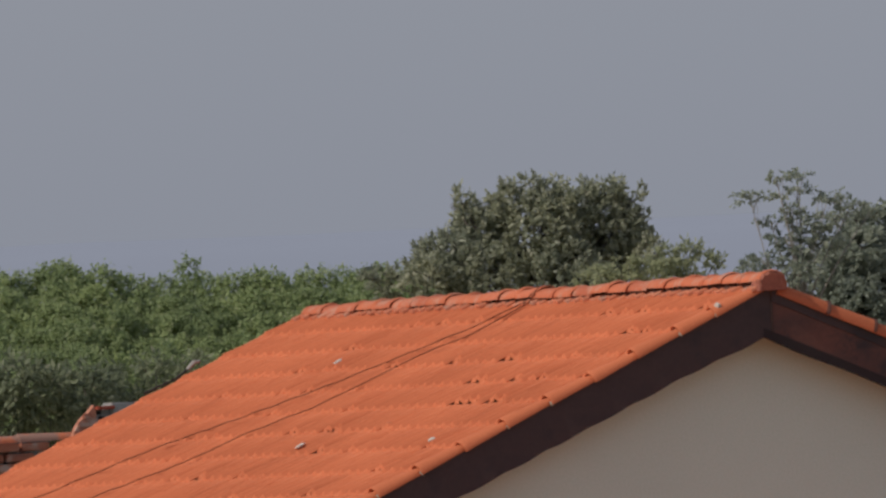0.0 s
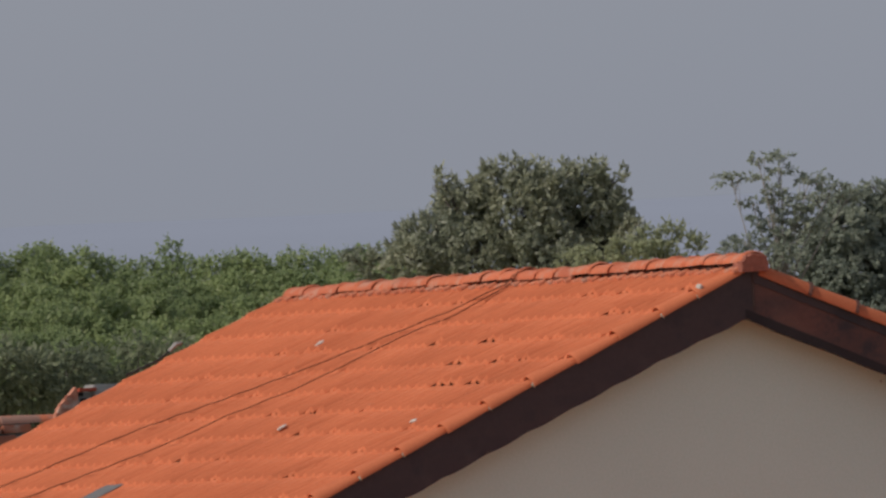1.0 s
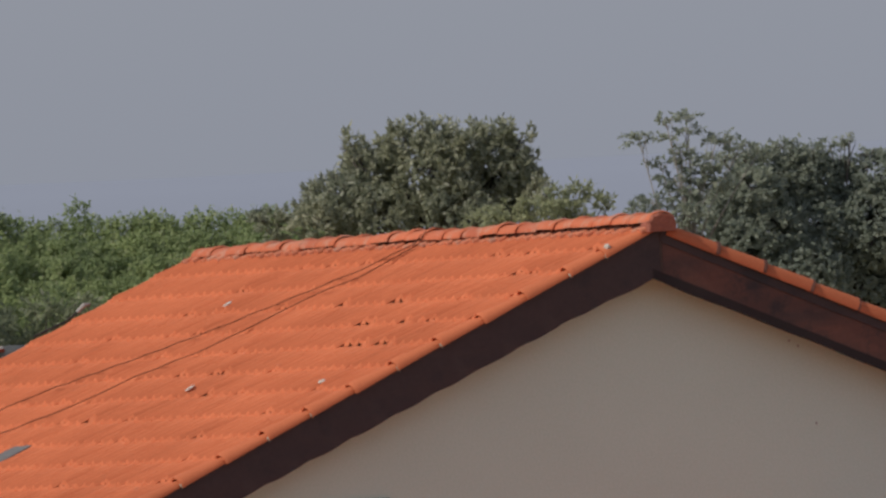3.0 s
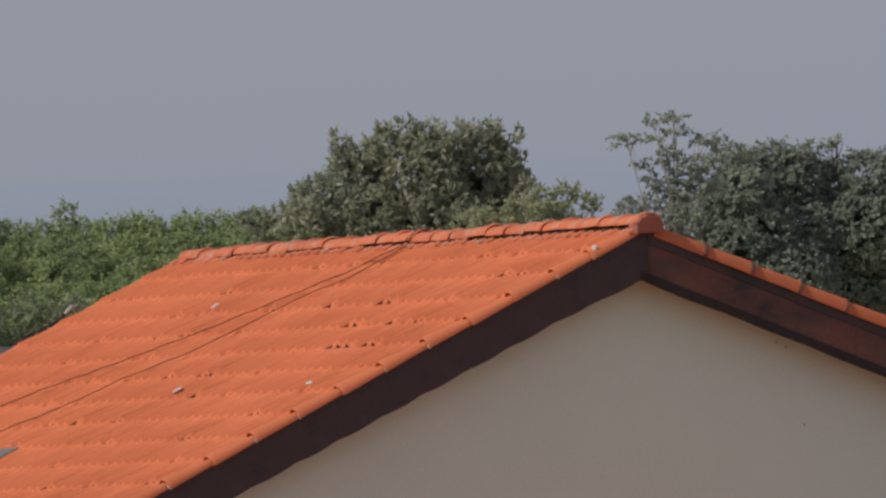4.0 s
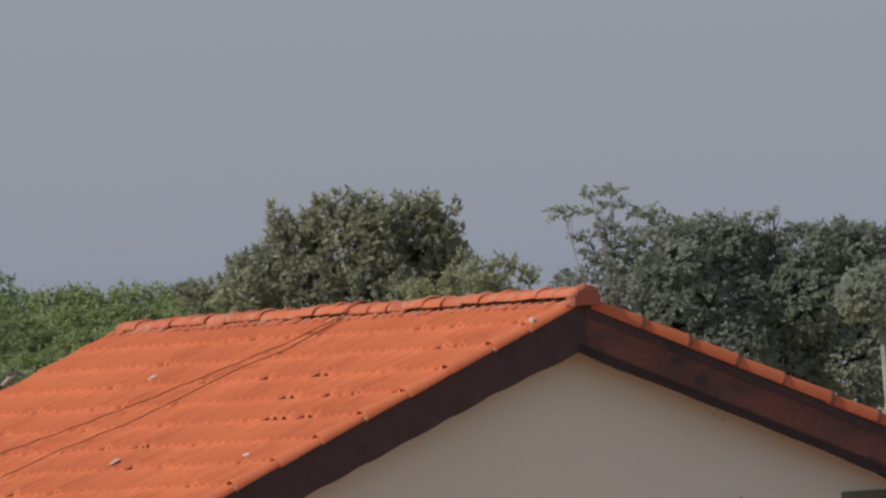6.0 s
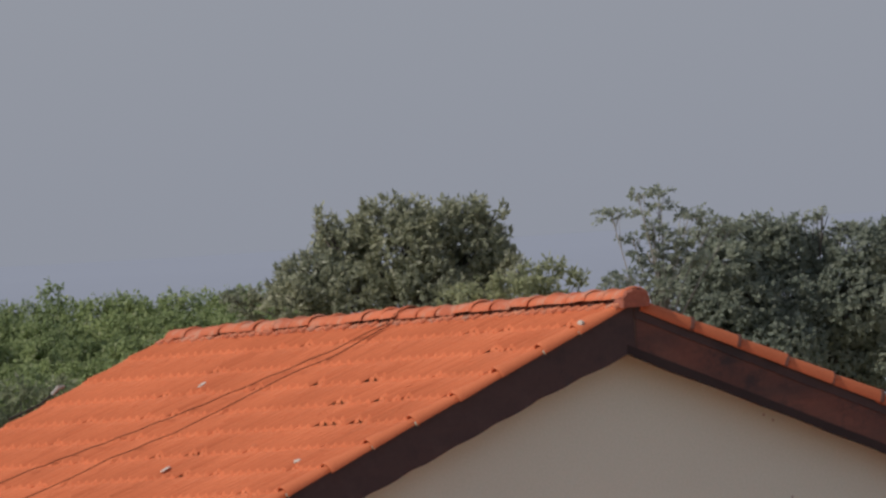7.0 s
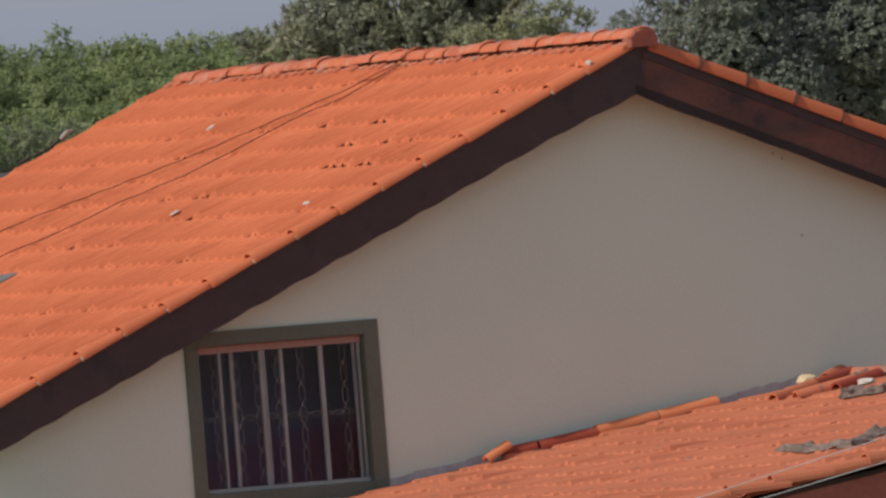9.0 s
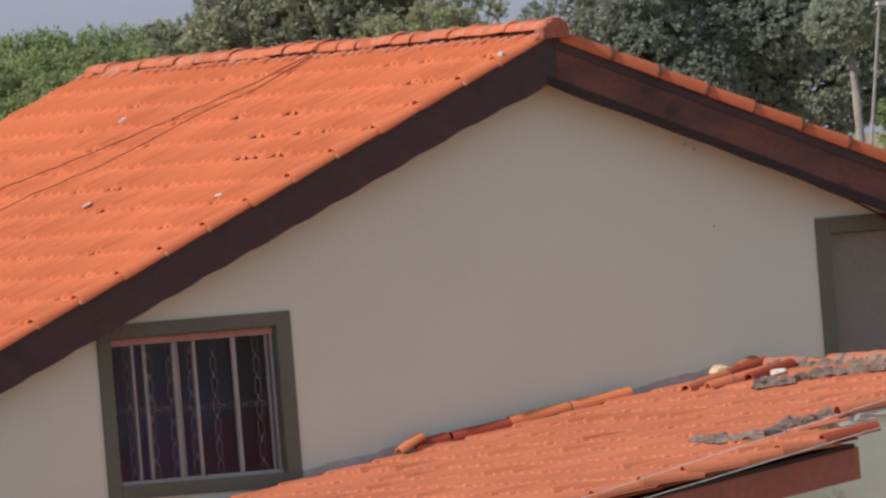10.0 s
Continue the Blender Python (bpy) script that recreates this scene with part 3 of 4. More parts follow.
for (x, y), s, turn, mat, lab in (((-0.938, 5.481), (0.09, 0.035, 0.020), 0.2, M_WHITE, "white plaster chip lying on the tiles"), ((-2.271, 3.084), (0.09, 0.035, 0.020), 0.2, M_WHITE, "white plaster chip lying on the tiles"),
                                  ((-2.278, 0.751), (0.05, 0.08, 0.025), 0.3, M_MORTAR_PALE, "pale mortar crumb lying on the tiles"), ((-0.403, -0.053), (0.05, 0.07, 0.05), 0.3, M_MORTAR_PALE, "pale mortar lump at the roof edge")):
    chip("plaster_chip", on_roof(x, max(y, 0.03), 0.040), s, mat, turn, lab, "debris", int(y * 10), PITCH)

for at in ((1.087, 0.245, 5.314), (1.193, 0.245, 4.775), (1.022, 0.245, 5.354)):
    chip("wall_spot", at, (0.018, 0.005, 0.024), M_SPOT, 0, "small dark blemish on the plaster wall", "blemish", 8)

# ---- foliage ----


def foliage(blobs, cover, length, width, rng, lift=0.3, droop=0.2, reach=0.2, per=12, shell=0.5, flat=1.0, face=0.3):
    """Leaves on short twigs that spread out of each blob (x, y, z, radius across, radius up). cover: layers of leaf over a blob."""
    C, A, O = [], [], []
    for x, y, z, ra, rz in blobs:
        k = max(4, int(cover * 4.2 * ra * (ra + 2 * rz) / (per * length * width * 0.5)))
        d = rng.normal(size=(k, 3))
        d /= np.linalg.norm(d, axis=1)[:, None]
        f = shell + (1.0 - shell) * rng.random(k) ** 0.6
        C.append(np.array([x, y, z]) + d * np.array([ra, ra, rz]) * f[:, None])
        O.append(d)
        a = d * 0.7 + rng.normal(size=(k, 3)) * 0.45
        a[:, 2] = a[:, 2] * flat + lift
        A.append(a / np.linalg.norm(a, axis=1)[:, None] * reach * rng.uniform(0.5, 1.2, k)[:, None])
    c, a = np.repeat(np.concatenate(C), per, 0), np.repeat(np.concatenate(A), per, 0)
    n = len(c)
    along_twig = rng.random(n)[:, None]
    c = c + a * along_twig + rng.normal(size=(n, 3)) * reach * 0.14 * np.array([1, 1, flat])
    out = a / np.linalg.norm(a, axis=1)[:, None]
    way = out * 0.7 + rng.normal(size=(n, 3)) * 0.5
    way[:, 2] -= droop
    way /= np.linalg.norm(way, axis=1)[:, None]
    nor = rng.normal(size=(n, 3)) * 0.8 * (1.15 - face) + np.repeat(np.concatenate(O), per, 0) * face * 1.6 + np.array([-0.15, -0.25, 0.45])
    nor -= way * (way * nor).sum(1)[:, None]
    nor /= np.linalg.norm(nor, axis=1)[:, None]
    side = np.cross(way, nor)
    L = length * rng.uniform(0.65, 1.3, n)[:, None]
    Wd = width * rng.uniform(0.65, 1.3, n)[:, None]
    v = np.stack([c, c + way * L * 0.45 + side * Wd * 0.5 - nor * Wd * 0.12, c + way * L - nor * L * 0.1, c + way * L * 0.45 - side * Wd * 0.5 - nor * Wd * 0.12], 1)
    return v.reshape(-1, 3), n


def leaf_mesh(name, v, n, mat, parent=None):
    me = bpy.data.meshes.new(name)
    i = np.arange(n) * 4
    f = np.stack([i, i + 1, i + 2, i, i + 2, i + 3], 1).reshape(-1)
    me.vertices.add(len(v))
    me.vertices.foreach_set("co", v.reshape(-1))
    me.loops.add(len(f))
    me.loops.foreach_set("vertex_index", f.astype(np.int32))
    me.polygons.add(len(f) // 3)
    me.polygons.foreach_set("loop_start", (np.arange(len(f) // 3) * 3).astype(np.int32))
    me.update(calc_edges=True)
    me.materials.append(mat)
    ob = new(name, me)
    ob.parent = parent
    return ob


def tree(name, base, crowns, mat, bark, trunk_r, label, seed, fork_at=0.86, group=""):
    """A trunk with limbs to every blob of the crown, and its leaves. crowns: ((x, z, radius) ..., height over width, depth, leaf settings)."""
    rng = np.random.default_rng(seed)
    rr = random.Random(seed)
    th = empty(name, base)
    sets = []
    for spots, ratio, deep, leaf in crowns:
        sets.append(([(x, base[1] + rr.uniform(-deep, deep), z, r, r * ratio) for x, z, r in spots], leaf))
    blobs = [b for group_blobs, _ in sets for b in group_blobs]
    fork = Vector(base)
    fork.z = min(b[2] for b in blobs) * fork_at
    pts = [Vector(base), Vector(base).lerp(fork, 0.5) + Vector((rr.uniform(-0.1, 0.1), rr.uniform(-0.1, 0.1), 0)), fork]
    trunk = tube_bm(pts, [trunk_r * 1.25, trunk_r, trunk_r * 0.8], 8)
    for b in blobs:
        tip = Vector(b[:3]) + Vector((0, 0, b[4] * 0.4))
        mid = fork.lerp(tip, 0.5) + Vector((rr.uniform(-0.2, 0.2), rr.uniform(-0.2, 0.2), rr.uniform(-0.1, 0.3)))
        tube_bm([fork, mid, tip], [trunk_r * 0.28, trunk_r * 0.12, 0.008], 6, trunk)
        for _ in range(3):
            s = mid.lerp(tip, rr.uniform(0.4, 0.95))
            a = rr.uniform(0, 6.28)
            e = Vector(b[:3]) + Vector((math.cos(a) * b[3] * 0.85, math.sin(a) * b[3] * 0.85, rr.uniform(-0.3, 0.95) * b[4]))
            tube_bm([s, s.lerp(e, 0.5) + Vector((0, 0, 0.05)), e], [trunk_r * 0.06, trunk_r * 0.04, 0.005], 5, trunk)
    t = part("trunk", trunk, bark, None, "", True)
    made = [foliage(group_blobs, rng=rng, **leaf) for group_blobs, leaf in sets]
    c = leaf_mesh("crown", np.concatenate([v for v, _ in made]), sum(n for _, n in made), mat)
    for o in (t, c):
        o.parent = th
        o.matrix_parent_inverse = Matrix.Translation(base).inverted()
    return tagged(th, label, "tree" if name == "tree" else "shrub", group)


# the dark tree over the ridge: a dense crown with upright sprigs breaking out of it
DARK_LEAF = dict(cover=2.0, length=0.118, width=0.046, lift=0.40, droop=0.15, reach=0.15, shell=0.72)
DARK_TIP = dict(cover=1.3, length=0.12, width=0.048, lift=1.1, droop=0.0, reach=0.16, shell=0.2)
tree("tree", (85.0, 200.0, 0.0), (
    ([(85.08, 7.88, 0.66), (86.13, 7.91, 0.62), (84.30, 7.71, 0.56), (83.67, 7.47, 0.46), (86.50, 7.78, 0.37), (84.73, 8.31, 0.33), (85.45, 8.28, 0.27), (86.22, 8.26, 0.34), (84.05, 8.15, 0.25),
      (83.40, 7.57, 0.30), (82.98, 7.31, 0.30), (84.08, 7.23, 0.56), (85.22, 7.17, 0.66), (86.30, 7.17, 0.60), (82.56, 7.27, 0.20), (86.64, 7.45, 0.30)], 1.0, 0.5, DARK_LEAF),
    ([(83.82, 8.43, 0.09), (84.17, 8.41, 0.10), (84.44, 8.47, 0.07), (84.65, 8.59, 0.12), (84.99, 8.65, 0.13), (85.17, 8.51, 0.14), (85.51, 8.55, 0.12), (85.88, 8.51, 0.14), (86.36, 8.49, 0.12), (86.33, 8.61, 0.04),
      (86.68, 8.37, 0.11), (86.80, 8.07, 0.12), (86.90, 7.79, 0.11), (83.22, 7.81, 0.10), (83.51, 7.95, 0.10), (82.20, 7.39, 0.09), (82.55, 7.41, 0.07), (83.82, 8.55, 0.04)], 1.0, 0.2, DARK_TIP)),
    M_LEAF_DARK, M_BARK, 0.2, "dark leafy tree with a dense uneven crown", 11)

tree("shrub", (85.4, 196.0, 0.0), (([(85.43, 7.40, 0.19), (85.75, 7.28, 0.17), (85.95, 7.50, 0.17), (86.17, 7.22, 0.14), (85.09, 7.25, 0.21), (86.34, 7.33, 0.06), (85.64, 7.03, 0.30), (84.32, 7.10, 0.24), (84.70, 7.18, 0.17)], 1.0, 0.2,
     dict(cover=1.3, length=0.10, width=0.042, lift=0.5, droop=0.1, reach=0.16, shell=0.4)),), M_LEAF_LIGHT, M_BARK, 0.05, "pale green shrub beside a dark tree", 12)

# the thin tree and the broad one behind the other slope: flat feathery sprays, sky between them near the top
SPRAY = dict(cover=1.1, length=0.085, width=0.045, lift=0.12, droop=0.1, reach=0.17, shell=0.25, flat=0.3)
FEATHER = dict(cover=3.0, length=0.085, width=0.050, lift=0.15, droop=0.15, reach=0.16, shell=0.86, flat=0.4, face=0.85)
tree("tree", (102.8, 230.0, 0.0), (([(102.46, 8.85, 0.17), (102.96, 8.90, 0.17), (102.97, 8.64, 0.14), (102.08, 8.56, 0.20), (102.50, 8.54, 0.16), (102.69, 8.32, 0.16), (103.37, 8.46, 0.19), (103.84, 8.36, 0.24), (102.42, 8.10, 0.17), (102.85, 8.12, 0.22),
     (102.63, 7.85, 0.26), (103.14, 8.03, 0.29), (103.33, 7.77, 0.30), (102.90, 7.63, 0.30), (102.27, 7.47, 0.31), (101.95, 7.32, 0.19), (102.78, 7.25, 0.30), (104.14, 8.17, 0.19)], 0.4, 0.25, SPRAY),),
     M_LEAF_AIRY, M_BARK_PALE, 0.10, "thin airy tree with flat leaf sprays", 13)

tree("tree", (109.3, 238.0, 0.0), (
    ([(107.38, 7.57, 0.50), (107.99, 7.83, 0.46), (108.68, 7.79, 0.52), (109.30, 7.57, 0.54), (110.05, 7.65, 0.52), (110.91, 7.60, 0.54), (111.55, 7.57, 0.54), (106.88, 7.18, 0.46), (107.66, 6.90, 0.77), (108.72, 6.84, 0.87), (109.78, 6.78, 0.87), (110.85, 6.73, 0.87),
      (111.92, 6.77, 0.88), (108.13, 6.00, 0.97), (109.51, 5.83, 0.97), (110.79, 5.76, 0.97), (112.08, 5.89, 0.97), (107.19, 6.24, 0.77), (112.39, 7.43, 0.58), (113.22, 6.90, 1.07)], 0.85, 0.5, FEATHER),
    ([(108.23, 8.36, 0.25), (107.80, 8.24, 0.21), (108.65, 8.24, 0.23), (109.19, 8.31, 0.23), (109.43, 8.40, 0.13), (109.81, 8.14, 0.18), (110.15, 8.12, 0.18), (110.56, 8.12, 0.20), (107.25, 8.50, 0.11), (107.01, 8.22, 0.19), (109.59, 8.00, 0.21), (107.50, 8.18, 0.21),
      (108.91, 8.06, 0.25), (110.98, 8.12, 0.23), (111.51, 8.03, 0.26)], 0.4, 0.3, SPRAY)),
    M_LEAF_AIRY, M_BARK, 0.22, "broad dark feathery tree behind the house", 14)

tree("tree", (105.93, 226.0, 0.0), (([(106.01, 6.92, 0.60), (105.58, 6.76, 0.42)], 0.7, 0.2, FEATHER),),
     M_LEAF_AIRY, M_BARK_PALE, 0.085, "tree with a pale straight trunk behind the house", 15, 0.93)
tree("shrub", (106.5, 224.0, 0.0), (([(105.66, 5.29, 0.21), (105.80, 4.85, 0.34), (106.0, 5.1, 0.25)], 1.1, 0.2, dict(cover=1.5, length=0.10, width=0.045, lift=0.3, reach=0.15)),),
     M_LEAF_WOODS, M_BARK, 0.04, "yellow-green shrub behind the roof edge", 16)
lean = [(104.66, 222.0, 7.06), (104.47, 222.0, 5.80)]
foot = (lean[1][0] - 0.9, lean[1][1], 0.0)
pole = tagged(empty("utility_pole", foot), "thin pale leaning pole with a white head and crossbar", "pole")
part("shaft", tube_bm([foot, lean[1], lean[0]], [0.034, 0.030, 0.026], 8), M_CONCRETE, pole)
part("crossbar", tube_bm([(lean[0][0] - 0.16, lean[0][1], lean[0][2] - 0.14), (lean[0][0], lean[0][1], lean[0][2] - 0.02)], 0.012, 6), M_CONCRETE, pole)
part("head", box_bm(lean[0][0] - 0.05, lean[0][0] + 0.22, lean[0][1] - 0.05, lean[0][1] + 0.05, lean[0][2], lean[0][2] + 0.07, 0.012), M_WHITECABLE, pole, "white pole head")

# the woods behind on the other side: rows of slender young trees, one thicket
rngw = np.random.default_rng(21)
r3 = random.Random(22)


def woods_top(x):
    return 7.36 + 0.24 * min(1.0, max(0.0, 66.9 - x)) + 0.04 * noise.noise(Vector((x * 2.3, 4, 0)))


plumes = []
for row in range(8):
    for i in range(30):
        x = 63.9 + 0.25 * (i + r3.uniform(-0.4, 0.4))
        ra, tall = r3.uniform(0.17, 0.28), r3.uniform(0.30, 0.50)
        y = 175.0 - 1.5 * row + r3.uniform(-0.5, 0.5)
        top = woods_top(x) - 0.29 * row - abs(r3.gauss(0, 0.07))
        plumes.append((x + 0.433 * (y - 172.0), y, top - tall * 0.85, ra, tall))
plumes += [(67.57, 172.0, 7.46, 0.10, 0.20), (65.6, 172.0, 7.54, 0.12, 0.16)]
FAR = 1.2  # the thicket stands behind the dark tree
plumes = [(*(Vector(EYE).lerp(Vector(p[:3]), FAR)), p[3] * FAR, p[4] * FAR) for p in plumes]
v, n = foliage(plumes, 1.9, 0.088, 0.042, rngw, 0.5, 0.55, 0.18, 10, 0.75, 1.0, 0.65)
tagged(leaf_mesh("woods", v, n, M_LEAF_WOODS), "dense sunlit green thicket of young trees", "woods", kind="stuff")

# greyer bushes in front of the thicket
BUSH_LEAF = dict(cover=1.6, length=0.12, width=0.046, lift=0.4, droop=0.3, reach=0.2, shell=0.5)
tree("shrub", (56.6, 150.0, 0.0), (([(56.26, 5.75, 0.37), (56.84, 5.86, 0.34), (56.56, 5.36, 0.39), (55.80, 5.95, 0.38), (55.60, 5.42, 0.45), (55.2, 5.80, 0.4)], 0.9, 0.4, BUSH_LEAF),), M_LEAF_BUSH, M_BARK, 0.06, "grey-green bush in front of the thicket", 17, 0.8, "bushes before the thicket")
tree("shrub", (57.7, 151.0, 0.0), (([(57.31, 5.68, 0.37), (57.80, 5.80, 0.28), (58.18, 5.98, 0.20), (58.55, 6.13, 0.15), (57.37, 5.32, 0.39), (57.86, 5.44, 0.30), (58.3, 5.60, 0.30)], 0.9, 0.4, BUSH_LEAF),), M_LEAF_BUSH, M_BARK, 0.06, "grey-green bush beside a brick outbuilding", 18, 0.8, "bushes before the thicket")

# ---- brick outbuilding behind the roof ----
outbuilding = tagged(empty("outbuilding", (-3, 12.2, 0)), "old brick outbuilding with a clay coping", "outbuilding")
OX1, OZ = -0.22, 5.385
part("wall", box_bm(-6.5, OX1 - 0.25, 12.06, 12.25, 0, OZ + 0.015), M_CONCRETE, outbuilding, "mortared wall of rough bricks")
part("block", box_bm(0.02, 0.30, 12.0, 12.2, 0, 5.640, 0.012), M_CONCRETE, outbuilding, "grey concrete block")
part("hollow_block", box_bm(-0.10, 0.02, 12.03, 12.2, 0, 5.590, 0.006), M_CONCRETE, outbuilding)
# Dark plates on the block's face paint in the shade of its hollows
for x, z in ((-0.075, 5.572), (-0.055, 5.530)):
    part("block_hole_shade", box_bm(x - 0.022, x + 0.022, 12.020, 12.031, z - 0.014, z + 0.014, 0.003), M_NEAR_BLACK, outbuilding, "dark plate for the shade in a block's hollow")
part("pier", prism_bm([(-0.31, 5.36), (-0.262, 5.48), (-0.22, 5.53), (-0.17, 5.57), (-0.118, 5.628), (-0.104, 5.59), (-0.10, 0), (-0.31, 0)], 12.0, 12.06), M_BRICK_PALE, outbuilding, "broken pier of pale rendered brick")
for x, z, w in ((-0.245, 5.425, 0.09), (-0.205, 5.488, 0.10), (-0.175, 5.548, 0.07)):
    part("pier_brick", box_bm(x - w / 2, x + w / 2, 11.985, 12.02, z - 0.024, z + 0.024, 0.008), M_BRICK, outbuilding)
part("red_tile", box_bm(-0.11, 0.03, 11.95, 12.10, 5.592, 5.618, 0.005), M_CLAY_DARK, outbuilding, "dark red tile")

# far verge: loose rod and bracket
rod = [(-1.275, 8.25, 5.690), (-1.163, 8.25, 5.733), (-1.029, 8.25, 5.782), (-0.95, 8.25, 5.832), (-0.88, 8.25, 5.872)]
verge_rod = tagged(empty("verge_rod", rod[0]), "bent dark rod with a grey clamp at the roof edge", "rod")
part("shaft", tube_bm(rod, 0.008, 6), M_NEAR_BLACK, verge_rod)
part("clamp", tube_bm([(-0.93, 8.25, 5.846), (-0.88, 8.24, 5.893), (-0.835, 8.25, 5.900), (-0.84, 8.25, 5.872)], [0.014, 0.018, 0.014, 0.008], 7), M_CONCRETE, verge_rod, "grey metal clamp")

# ---- the tiles themselves ----
me_l, me_r = tile_mesh("tile", False, M_TILE), tile_mesh("tile_right", True, M_TILE)
rng = random.Random(7)


def jitter(m, a=0.010, d=0.004):
    return m @ pose(rng.uniform(-d, d), rng.uniform(-d, d), rng.uniform(-d, d), degrees(rng.uniform(-a, a)), degrees(rng.uniform(-a, a)), degrees(rng.uniform(-a, a)))


def degrees(a):
    return a * 57.29578


COURSES, COLS = 16, 54
LIFTED = {(4, 14), (4, 13), (4, 9), (5, 11), (5, 10), (5, 9), (5, 7), (5, 6), (3, 21), (3, 15), (3, 14), (11, 0), (6, 20), (7, 17), (2, 6), (8, 26)}  # course, column of tiles that gape
GLASS_ROWS = (10, 11)
spots_l, spots_r = [], []
for k in range(1, COURSES + 1):
    for j in range(COLS):
        for side in (-1, 1):
            s = (0.050 if side < 0 else 0.128) + k * GAUGE - TILE_L
            u = Vector((side * CP, 0, -SP))
            w = Vector((side * SP, 0, CP))
            v = w.cross(u)
            m = jitter(basis(Vector((0, 0.020 + j * TILE_W, TOP)) + u * s + w * 0.004, u, v, w), 0.003, 0.0011)
            if side < 0 and k in GLASS_ROWS and j in (28, 29):
                continue
            if side < 0 and ((k, j) in LIFTED or rng.random() < 0.11):  # a tile with a broken nose
                short = 0.80 if (k, j) in LIFTED else rng.uniform(0.85, 0.93)
                piece("tile", me_r, m @ Matrix.Diagonal((short, 1, 1.2, 1)), roof)
                continue
            (spots_l if side < 0 else spots_r).append((m, (j < 15) if side < 0 else False))
lay_tiles(roof, spots_l, me_r, True, M_TILES)
lay_tiles(roof, spots_r, me_l, False, M_TILES)
bm = bmesh.new()
bmesh.ops.create_icosphere(bm, subdivisions=1, radius=0.5)
for v in bm.verts:
    v.co = Vector((v.co.x * 0.028, v.co.y * 0.026, v.co.z * 0.045)) * rng.uniform(0.75, 1.2)
crumb = bpy.data.meshes.new("mortar_crumb")
bm.to_mesh(crumb)
bm.free()
crumb.materials.append(M_SPOT)
# Dark rings at the right rake's laps paint the shade each tile casts
joint = barrel_mesh("joint_shade", 0.026, 0.073, 0.076, M_GAP_SHADE, 14, 0.012)
# barrel tiles covering both rakes, each lapping over the next one down
for side in (-1, 1):
    shape = ((0, 0.048), (0.385, 0.087), (0.41, 0.085)) if side < 0 else ((0, 0.060), (0.20, 0.066), (0.41, 0.070))
    rake_tile = barrel_mesh("rake_tile", 0.41, 0, 0, M_TILE, 14, 0.010, shape)
    gauge, first = (GAUGE, 0.050) if side < 0 else (0.3755, 0.092)
    u, w = Vector((side * CP, 0, -SP)), Vector((side * SP, 0, CP))
    for k in range(1, COURSES + 1):
        s = first + k * gauge - 0.41 + (0 if side < 0 else rng.uniform(-0.012, 0.012))
        drop = -0.019 if side < 0 else -0.048
        m = basis(Vector((0, 0.066, TOP)) + u * max(s, 0.06) + w * drop, u, w.cross(u), w * (0.88 if side < 0 else 1.36))
        piece("rake_tile", rake_tile, jitter(m, 0.010, 0.003), roof)
        if side < 0 and rng.random() < 0.8:  # crumbs of pale mortar at the tile ends
            piece("mortar_crumb", crumb, m @ pose(0.405, 0.064, 0.010, 0, 0, rng.uniform(-30, 30)), roof)
        if side > 0:
            piece("joint_shade", joint, jitter(m @ pose(0.398, 0, 0), 0.06, 0.004), roof)

# ridge
cap = barrel_mesh("ridge_tile", 0.36, 0.090, 0.102, M_CAP, 12, 0.008, ((0, 0.094), (0.16, 0.096), (0.28, 0.100), (0.335, 0.113), (0.36, 0.100)))
SQUASH = Matrix.Diagonal((1, 1, 0.66, 1))
# clay wedges bedded between the top course and the ridge tiles
wedge = barrel_mesh("bedding_wedge", 0.098, 0.020, 0.032, M_WEDGE, 5, 0.018)
for j in range(COLS):
    u, w = Vector((-CP, 0, -SP)), Vector((-SP, 0, CP))
    m = basis(Vector((0, 0.055 + j * TILE_W, TOP)) + u * 0.048 + w * 0.006, u, w.cross(u), w)
    piece("bedding_wedge", wedge, jitter(m, 0.07, 0.006), roof)
for i in range(25):
    y = 0.36 + 0.322 * i
    m = along((0, y, TOP + 0.024 - 0.0045 * y), (0, -1, 0.006))
    piece("ridge_tile", cap, jitter(m, 0.03, 0.006) @ SQUASH, roof)
bm = bmesh.new()
rings = [(-0.034, 0.97, 0.93), (-0.030, 1.03, 0.98), (0.0, 1.06, 1.0), (0.03, 1.08, 1.06), (0.06, 1.06, 1.02), (0.10, 1.0, 1.04), (0.15, 0.9, 0.92)]
loops = []
for y, wide, high in rings:
    loop = []
    for k in range(17):
        a = math.pi * k / 16
        q = 1 + 0.16 * noise.noise(Vector((3 * math.cos(a), 3 * math.sin(a), 14 * y))) + 0.08 * noise.noise(Vector((9 * math.cos(a), 9 * math.sin(a), 40 * y)))
        loop.append(bm.verts.new((-math.copysign(abs(math.cos(a)) ** 0.8, math.cos(a)) * 0.100 * wide * q, y, TOP - 0.045 + math.sin(a) ** 0.6 * 0.124 * high * q)))
    loops.append(loop)
for a, b in zip(loops, loops[1:]):
    for k in range(17):
        bm.faces.new((a[k], b[k], b[(k + 1) % 17], a[(k + 1) % 17]))
bm.faces.new(loops[0])
bm.faces.new(loops[-1][::-1])
bmesh.ops.recalc_face_normals(bm, faces=bm.faces)
part("ridge_plug", bm, M_RIDGE_MORTAR, roof, "reddish mortar closing the ridge end")
